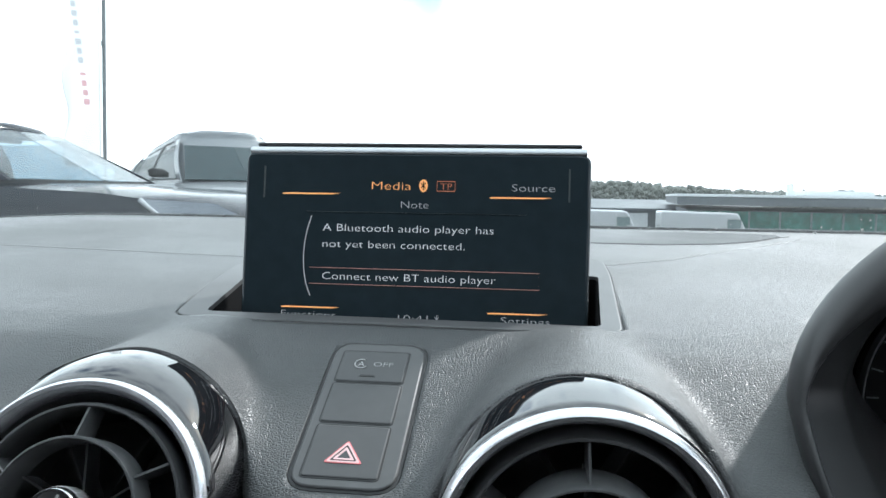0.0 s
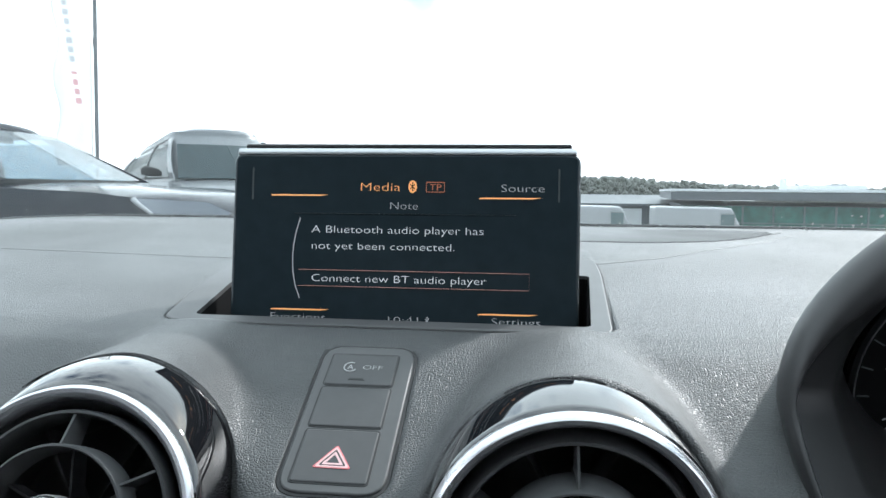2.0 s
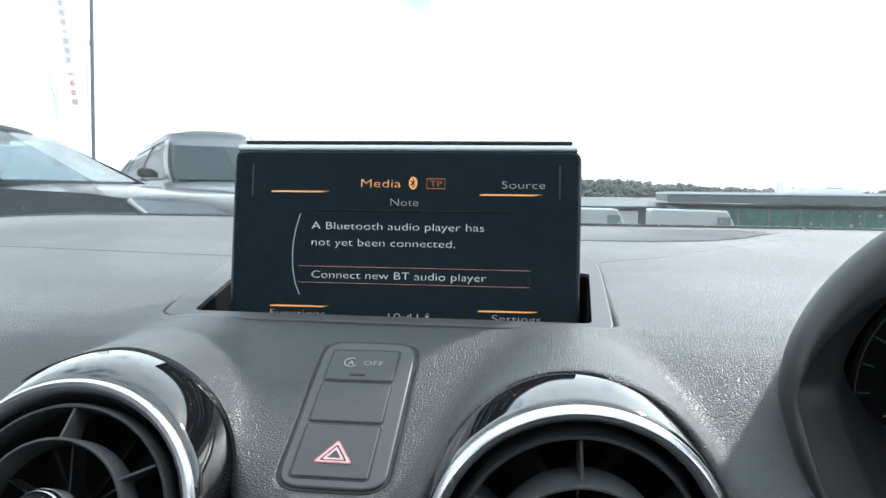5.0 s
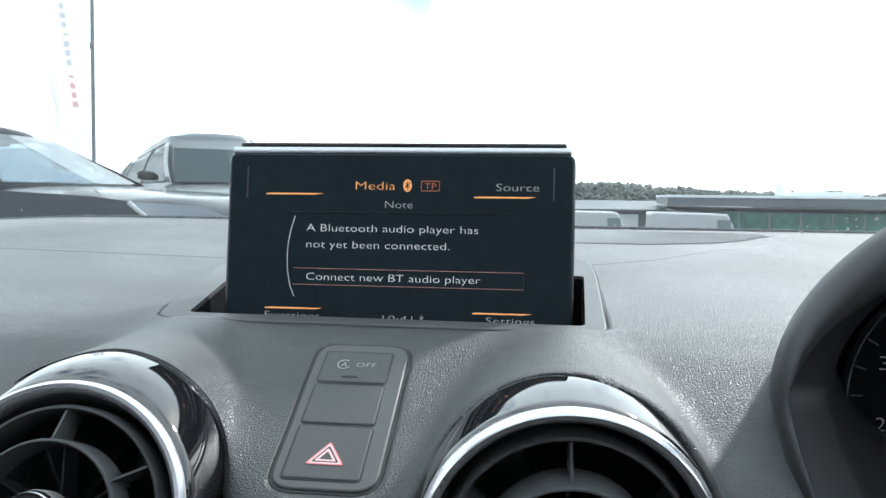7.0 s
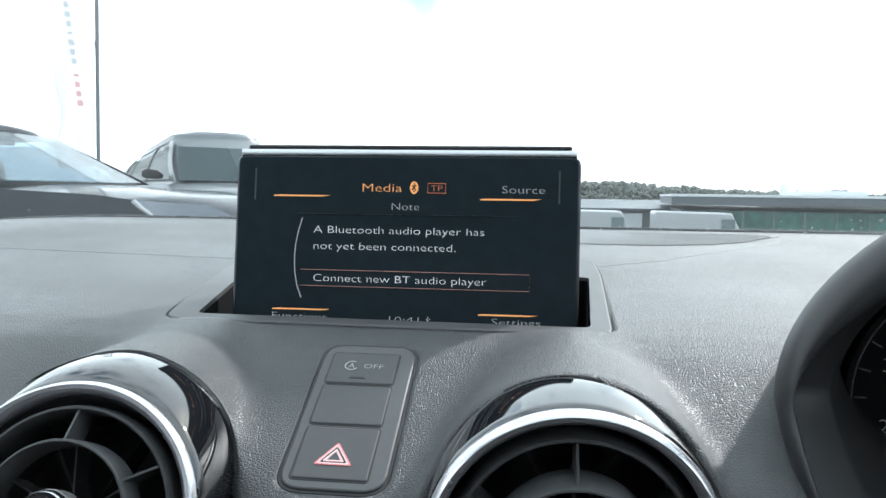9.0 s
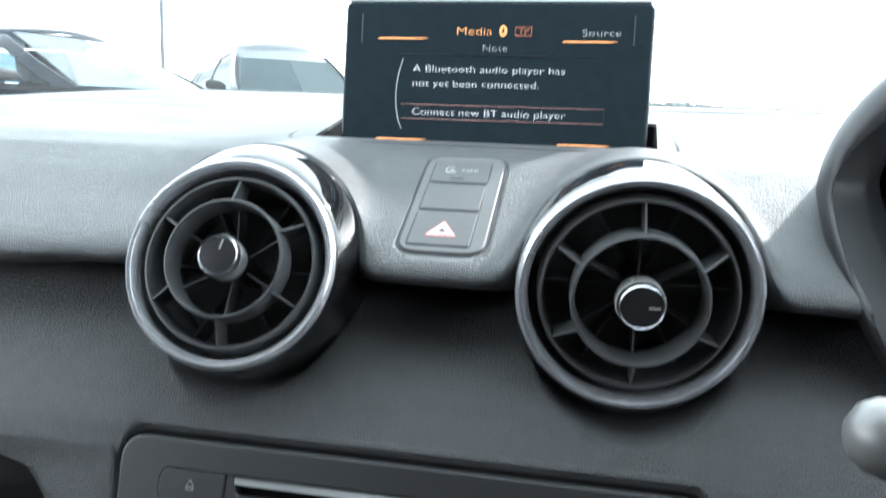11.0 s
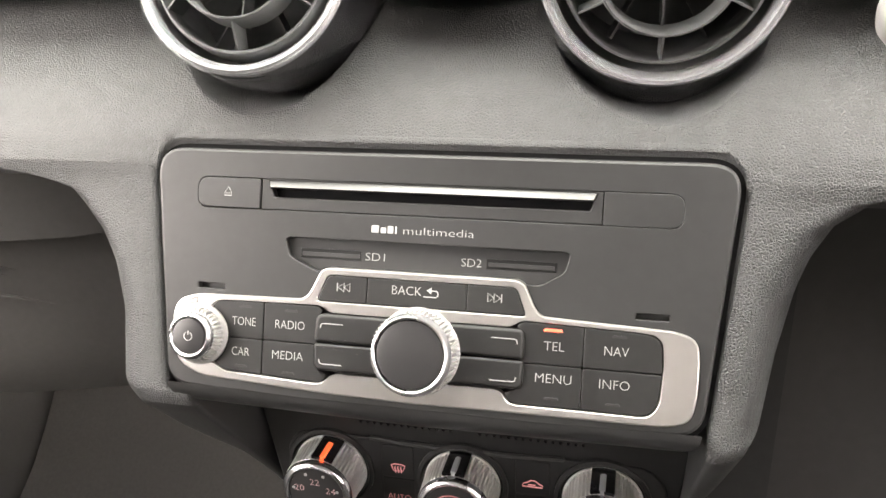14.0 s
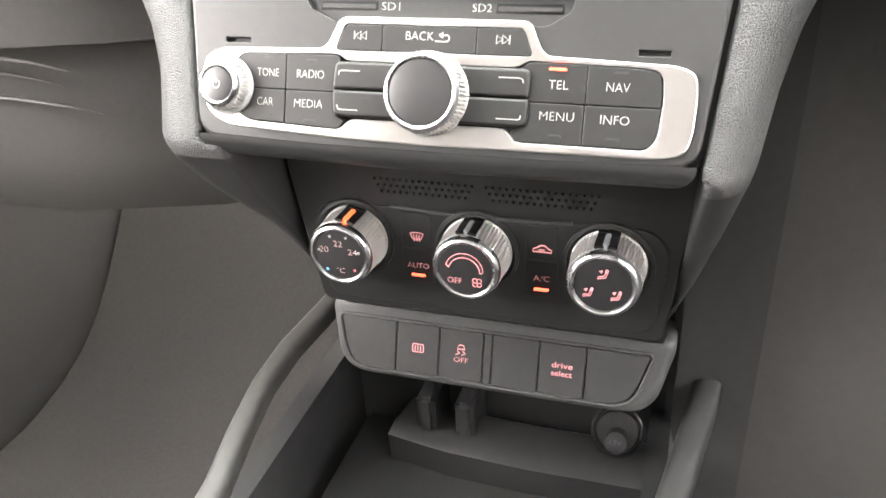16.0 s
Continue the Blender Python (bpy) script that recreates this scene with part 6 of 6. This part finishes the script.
def suv(m, paint, label, tall=1.0, nose=1.0, hollow=False, tail=0.0, head=1.545):
    glazing = CAR_GLASS if hollow else DARK_GLASS
    car = thing("parked_car", m, label, "car", "parked cars")
    side = [(-2.18, 0.45), (-2.2, 0.75), (-2.16, 1.00), (-2.0, 1.06), (0.86, 1.08), (1.2, 1.055), (1.6, 1.03), (1.95, 0.98), (2.09, 0.88), (2.17, 0.64), (2.14, 0.36), (1.9, 0.24), (-1.9, 0.24)]
    dens = dense(side, 0.12)
    rings = []
    for v in (-0.915, -0.90, -0.86, -0.78, -0.6, -0.3, 0, 0.3, 0.6, 0.78, 0.86, 0.90, 0.915):
        k = abs(v) / 0.915
        ring = []
        for x, z in dens:
            nx = x * (1 - 0.10 * k ** 4 * (1 if x > 0 else 0.5))
            nz = z - 0.05 * k ** 3 * smooth(0.85, 1.05, z) - (0.10 * smooth(0.96, 1.0, k) * smooth(0.8, 1.0, z)) + 0.012 * smooth(0.35, 0.7, k) * smooth(0.9, 1.6, x) * smooth(0.85, 0.95, z)
            ring.append((nx, v, nz))
        rings.append(ring)
    bodyp = part("body", loft(rings), paint, car, angle=40)

    def bulge(t):
        return 0.055 * math.sin(math.pi * max(0.0, min(1.0, t)))

    low = rounded([(-2.02, -0.80), (0.90, -0.80), (1.02, 0), (0.90, 0.80), (-2.02, 0.80)], [0.25, 0.24, 0.6, 0.24, 0.25], 5)
    high = rounded([(-1.62, -0.60), (0.17, -0.60), (0.28, 0), (0.17, 0.60), (-1.62, 0.60)], [0.25, 0.24, 0.5, 0.24, 0.25], 5)
    rings = []
    for z in (1.02, 1.07, 1.15, 1.24, 1.33, 1.42, 1.49, 1.545, 1.585, 1.61):
        t = min(1.0, 0.11 + 0.845 * max(0.0, z - 1.07) / 0.475) if z > 1.02 else 0.0
        top = 1.0 - 0.5 * max(0.0, z - 1.545)
        rings.append([(p[0] + (q[0] - p[0]) * t, (p[1] + (q[1] - p[1]) * t) * (1 + bulge((z - 1.07) / 0.475)) * top, z) for p, q in zip(low, high)])
    crown = [[(x * 0.97 - 0.02, y * 0.7, 1.65) for x, y, z in rings[-1]]]
    if not hollow:
        part("cabin", loft(rings + crown), paint, car, "painted cabin", angle=60)
    else:
        part("cabin_tub", loft([[(x, y * 0.97, z) for x, y, z in rings[0]], [(x, y * 0.97, 1.085) for x, y, z in rings[0]]]), DARK, car, "dark cabin trim")
        for sy in (-0.36, 0.36):
            seat = part("seat", slab(rounded([(-0.25, -0.15), (0.25, -0.15), (0.22, 0.42), (-0.22, 0.42)], 0.08), -0.06, 0.06, 0.03, 2), DARK, car, m=frame3((-0.35, sy, 1.05), (1, 0, 0.15)))
            part("headrest", slab(rounded([(-0.12, 0.46), (0.12, 0.46), (0.12, 0.60), (-0.12, 0.60)], 0.04), -0.04, 0.04, 0.02, 2), DARK, seat, m=frame3((-0.35, sy, 1.05), (1, 0, 0.15)))
        part("inner_mirror", slab(rounded([(-0.11, -0.03), (0.11, -0.03), (0.11, 0.03), (-0.11, 0.03)], 0.02), -0.02, 0.02, 0.01, 2), DARK, car, m=frame3((0.22, 0, 1.47), (-1, 0, 0)))

    def pane(nm, quad, mat, lift=0.012, parent=car, thick=0.012):
        a0, b0, c0, d0 = [Vector(p) for p in quad]
        nrm = (b0 - a0).cross(d0 - a0).normalized()
        mid = (a0 + b0 + c0 + d0) / 4
        if (mid - Vector((-0.6, 0, 1.2))).dot(nrm) < 0:
            nrm = -nrm
        return part(nm, loft([[p + nrm * (lift - thick) for p in (a0, b0, c0, d0)], [p + nrm * lift for p in (a0, b0, c0, d0)]]), mat, parent)

    def on_side(x, t, s):
        return (x, s * (0.80 - 0.20 * t) * (1 + bulge(t)), 1.07 + 0.475 * t)

    def curved(nm, xa, xb, xc, xd, t0, t1, s, mat, lift):
        """A pane or pillar that follows the curve of the car's side: from xa to xb at its foot, xd to xc at its head."""
        rows = []
        for i in range(7):
            f = i / 6
            t = t0 + (t1 - t0) * f
            p, q = on_side(xa + (xd - xa) * f, t, s), on_side(xb + (xc - xb) * f, t, s)
            rows.append([(p[0], p[1] + s * lift, p[2]), (q[0], q[1] + s * lift, q[2]), (q[0], q[1] + s * (lift - 0.012), q[2]), (p[0], p[1] + s * (lift - 0.012), p[2])])
        return part(nm, loft(rows), mat, car, angle=60)

    for s in (-1, 1):
        curved("side_window", 0.62, -0.42, -0.42, 0.17, 0.06, 0.85, s, glazing, 0.012)
        curved("side_window", -0.50, -1.35, -1.30, -0.50, 0.06, 0.85, s, glazing, 0.012)
        curved("side_window", -1.42, -1.80, -1.58, -1.38, 0.06, 0.82, s, glazing, 0.012)
        curved("pillar", 0.92, 0.74, 0.06, 0.20, 0.0, 0.97, s, paint, 0.022)
        curved("pillar", -0.42, -0.50, -0.50, -0.42, 0.0, 0.88, s, DARK, 0.018)
        curved("pillar", -1.80, -2.02, -1.66, -1.56, 0.0, 0.96, s, paint, 0.022)
        mir = part("door_mirror", sweep([(0.50, s * 0.86, 1.13), (0.50, s * 0.93, 1.15), (0.49, s * 1.05, 1.16), (0.48, s * 1.10, 1.155)], rounded([(-0.05, -0.052), (0.05, -0.052), (0.05, 0.052), (-0.05, 0.052)], 0.035), scale=[0.5, 0.9, 1, 0.6]), DARK, car, "dark door mirror")
        lampo = [(1.68, s * 0.870, 0.972), (2.01, s * 0.68, 0.948), (2.08, s * 0.55, 0.88), (2.05, s * 0.70, 0.84), (1.79, s * 0.885, 0.875)]
        c0 = sum((Vector(p) for p in lampo), Vector()) / 5
        part("headlight", loft([[Vector(p) * 0.98 + Vector((0, 0, 0.015)) for p in lampo], [Vector(p) + Vector((0.065, s * 0.065, 0.0)) for p in lampo]]), LAMP_GLASS, car, "clear headlight")
        part("light_strip", sweep([(1.75, s * 0.937, 0.966), (1.80, s * 0.946, 0.925), (1.86, s * 0.947, 0.880)], circle(0.013, 8), scale=[1.2, 1, 0.7]), VAN_WHITE, car)
        part("door_handle", sweep([(-0.20, s * 0.915, 0.93), (-0.22, s * 0.94, 0.935), (-0.36, s * 0.94, 0.935), (-0.38, s * 0.915, 0.93)], circle(0.014, 8)), paint, car)
        for wx in (1.33, -1.30):
            mw = Matrix.Translation((wx, s * 0.80, 0.35)) @ Matrix.Rotation(radians(90 * -s), 4, "X")
            part("wheel_arch", lathe([(0.34, 0.118), (0.41, 0.118), (0.41, 0.124), (0.34, 0.124), (0.34, 0.118)], 40), DARK, car, m=mw)
            wl0 = part("wheel", lathe([(0.235, 0.11), (0.30, 0.122), (0.345, 0.10), (0.35, 0.0), (0.345, -0.10), (0.25, -0.10)], 48), TYRE, car, m=mw)
            part("rim", lathe([(0.238, 0.10), (0.235, 0.112), (0.21, 0.085), (0.07, 0.095), (0.0, 0.10)], 30), POLE, wl0, m=mw)
    # windscreen and rear glass, roof skin
    f = (head - 1.075) / 0.47
    for s in (-1, 1):
        pane("windscreen", [(0.985, 0.0, 1.075), (0.86, s * 0.76, 1.075), (0.86 - 0.66 * f, s * (0.76 - 0.185 * f), head), (0.985 - 0.705 * f, 0.0, head)], glazing, 0.02)
    pane("rear_window", [(-2.02, -0.70, 1.10), (-2.02, 0.70, 1.10), (-1.66, 0.54, 1.53), (-1.66, -0.54, 1.53)], glazing, 0.02)
    rf = [(x * 1.02, y * 1.035, 0) for x, y in high]
    part("roof", loft([[(x * (1 - 0.12 * (1 - k)) - 0.06 * (1 - k), y * k, z) for x, y, _ in rf] for z, k in ((1.520, 1.02), (1.545, 1.0), (1.570, 0.965), (1.592, 0.90), (1.612, 0.80), (1.628, 0.65), (1.640, 0.45), (1.645, 0.2))]), paint, car, angle=60)
    for ob in car.children_recursive:
        for v in ob.data.vertices:
            if v.co.x > 0.95:
                v.co.x = 0.95 + (v.co.x - 0.95) * nose
            if v.co.z > 1.07:
                v.co.z = 1.07 + (v.co.z - 1.07) * tall * (1 - tail * smooth(-0.1, -1.9, v.co.x))
    gr = part("front_grille", box(2.10, 2.19, -0.46, 0.46, 0.42, 0.80, 0.03), DARK, car, "dark grille")
    for i in range(5):
        part("grille_bar", box(2.185, 2.20, -0.43, 0.43, 0.47 + 0.07 * i, 0.485 + 0.07 * i, 0.004), POLE, gr)
    return car


suv(pose(-4.13, 4.97, GROUND, 0, 0, -4), PAINT_DARK, "dark metallic sport utility vehicle parked on the forecourt", 0.75, 1.17, True)
suv(pose(-4.66, 10.55, GROUND, 0, 0, -48) @ Matrix.Scale(1.06, 4), PAINT_GREY, "grey metallic sport utility vehicle parked behind the dark one", 1.17, tail=0.33, head=1.45)

# feather flag on its pole
FX, FY = -8.11, 13.3
flag = thing("feather_flag", pose(FX, FY, ground_z(FX, FY), 0, 0, 30), "white feather flag with grey and red print on a steel pole", "flag")
part("pole", sweep([(0, 0, 0), (0, 0, 2.0), (0.01, 0, 4.0), (0.02, 0, 6.5)], circle(0.035, 12), up=(0, 1, 0)), POLE, flag, "steel pole")
part("pole_joint", lathe([(0.035, 0), (0.044, 0.02), (0.044, 0.10), (0.035, 0.12)], 16), POLE, flag, m=Matrix.Translation((0, 0, 3.6)))
part("base", lathe([(0, 0), (0.35, 0), (0.35, 0.04), (0.08, 0.08), (0, 0.08)], 24), POLE, flag)
fb2 = bmesh.new()
rows_f = []
for i in range(41):
    z = 1.45 + 4.9 * i / 40
    wid = 0.60 * (1 - 0.25 * smooth(0.8, 1, i / 40)) + 0.05 * math.sin(i * 0.6)
    rows_f.append([fb2.verts.new((-0.06 - wid * j / 12, 0.045 * math.sin(j * 0.55 + i * 0.33) * j / 12, z - 0.05 * j / 12)) for j in range(13)])
for p, q in zip(rows_f, rows_f[1:]):
    bridge(fb2, p, q, False)
cloth = part("cloth", fb2, FLAG, flag, "white banner cloth")
sol = cloth.modifiers.new("thick", "SOLIDIFY")
sol.thickness = 0.006
for i in range(12):
    z, mt = (2.58 + 0.165 * i, FLAG_RED) if i < 4 else (2.66 + 0.165 * i, FLAG_GREY)
    x, w, h = -0.29 - 0.12 * (z - 2.58), 0.085 if i % 3 else 0.10, 0.105 if i % 4 != 3 else 0.05
    o = [(px - 0.12 * (pz - z), pz) for px, pz in rounded([(x - w / 2, z - h / 2), (x + w / 2, z - h / 2), (x + w / 2, z + h / 2), (x - w / 2, z + h / 2)], 0.02)]
    part("print_bar", loft([[(px, -0.052, pz) for px, pz in o], [(px, -0.047, pz) for px, pz in o]]), mt, flag)

# glazed showroom across the lower yard
BX, BY = 12.0, 44.0
BZ = ground_z(BX, BY)
hall = thing("showroom", pose(BX, BY, BZ - 0.37, 0, 0, -6), "low flat-roofed showroom with green tinted glazing", "building")
part("wall", box(-4.6, 40, 0.2, 16, 0.0, 3.0), CLADDING, hall)
part("roof", box(-5.2, 41, -1.2, 17, 3.28, 3.70, 0.03), CLADDING, hall, "grey roof fascia")
part("roof_edge", box(-5.25, 41.1, -1.28, 17.1, 3.72, 3.86, 0.02), ROOF_EDGE, hall, "pale roof edging")
for i in range(28):
    x0 = -4.5 + 1.55 * i
    w = part("window", box(x0 + 0.05, x0 + 1.50, 0.05, 0.16, 0.15, 2.95), GREEN_GLASS, hall)
    part("mullion", box(x0 - 0.05, x0 + 0.05, 0.0, 0.19, 0.0, 3.0), MULLION, w)
    part("transom", box(x0 + 0.05, x0 + 1.50, 0.0, 0.045, 2.0, 2.08), MULLION, w)
part("roof_plant", box(1.3, 1.65, 5, 5.6, 3.8, 4.55, 0.05), ROOF_EDGE, hall)
part("roof_plant", box(2.3, 6.0, 5, 9, 3.8, 4.15, 0.05), ROOF_EDGE, hall)

# pale vans and a low unit beside it
def van(x, y, length, mat, label):
    v = thing("parked_van", pose(x, y, ground_z(x, y)) @ Matrix.Diagonal((1, 1, 1.14, 1)), label, "van", "vans in the yard")
    part("body", slab(rounded([(-length / 2, 0.35), (length / 2, 0.35), (length / 2, 1.15), (length / 2 - 0.5, 1.35), (length / 2 - 1.0, 2.25), (-length / 2, 2.3)], 0.12), -0.95, 0.95, 0.08, 3), mat, v, m=Matrix.Rotation(radians(90), 4, "X"))
    for s in (-1, 1):
        part("side_window", box(length / 2 - 1.5, length / 2 - 0.85, s * 0.93, s * 0.97, 1.35, 2.0, 0.02) if s > 0 else box(length / 2 - 1.5, length / 2 - 0.85, -0.97, -0.93, 1.35, 2.0, 0.02), MULLION, v)
        for wx in (-length / 2 + 0.9, length / 2 - 0.9):
            part("wheel", lathe([(0, -0.1), (0.33, -0.1), (0.36, -0.05), (0.36, 0.05), (0.33, 0.1), (0, 0.1)], 24), TYRE, v, m=Matrix.Translation((wx, s * 0.85, 0.36)) @ Matrix.Rotation(radians(90), 4, "X"))


van(2.2, 41, 5.2, VAN_WHITE, "white panel van in the lower yard")
van(7.6, 40, 4.6, VAN_WHITE, "white panel van in the lower yard")
unit = thing("low_unit", pose(3.0, 58, ground_z(3, 58)), "low grey industrial unit with a shallow roof", "building")
part("wall", box(-16, 12, 0, 14, 0, 2.3), CLADDING, unit)
part("roof", loft([[(-16.4, -0.4, 2.3), (12.4, -0.4, 2.3), (12.4, 7, 2.9), (-16.4, 7, 2.9)], [(-16.4, -0.4, 2.45), (12.4, -0.4, 2.45), (12.4, 7, 3.05), (-16.4, 7, 3.05)]]), CLADDING, unit)
for i in range(8):
    part("door", box(-15 + 3.3 * i, -12.6 + 3.3 * i, -0.06, 0.02, 0, 2.1), ROOF_EDGE if i % 3 else MULLION, unit)

# belt of trees on the skyline
random.seed(11)
ico = bmesh.new()
bmesh.ops.create_icosphere(ico, subdivisions=1, radius=1)
ico_v, ico_f = [v.co.copy() for v in ico.verts], [[v.index for v in f.verts] for f in ico.faces]
ico.free()
tv, tf = [], []
for i in range(9000):
    az = radians(random.uniform(-3, 32) if i % 3 else random.uniform(-6, 60))
    d = random.uniform(150, 190)
    x, y = d * math.sin(az), d * math.cos(az)
    hill = 6.9 + 0.9 * noise.noise((az * 7, 0, 3)) + 0.8 * noise.noise((az * 26, 5, 3)) - 1.3 * smooth(0.05, 0.28, az)
    z = ground_z(x, y) + random.uniform(0.1, 1.0) ** 0.6 * hill - 0.6
    r = random.uniform(0.2, 0.62)
    mm = Matrix.Translation((x, y, z)) @ Euler((random.random() * 6, random.random() * 6, 0)).to_matrix().to_4x4() @ Matrix.Diagonal((r * 1.2, r, r * 0.8, 1))
    k0 = len(tv)
    tv += [mm @ (v * random.uniform(0.65, 1.25)) for v in ico_v]
    tf += [[k0 + q for q in f] for f in ico_f]
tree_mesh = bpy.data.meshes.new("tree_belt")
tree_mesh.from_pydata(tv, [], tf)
tree_mesh.materials.append(HAZED_LEAVES)
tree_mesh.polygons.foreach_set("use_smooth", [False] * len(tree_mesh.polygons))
tagged(new("tree_belt", tree_mesh), "distant belt of trees on the skyline, paled for haze", "trees", kind="stuff")
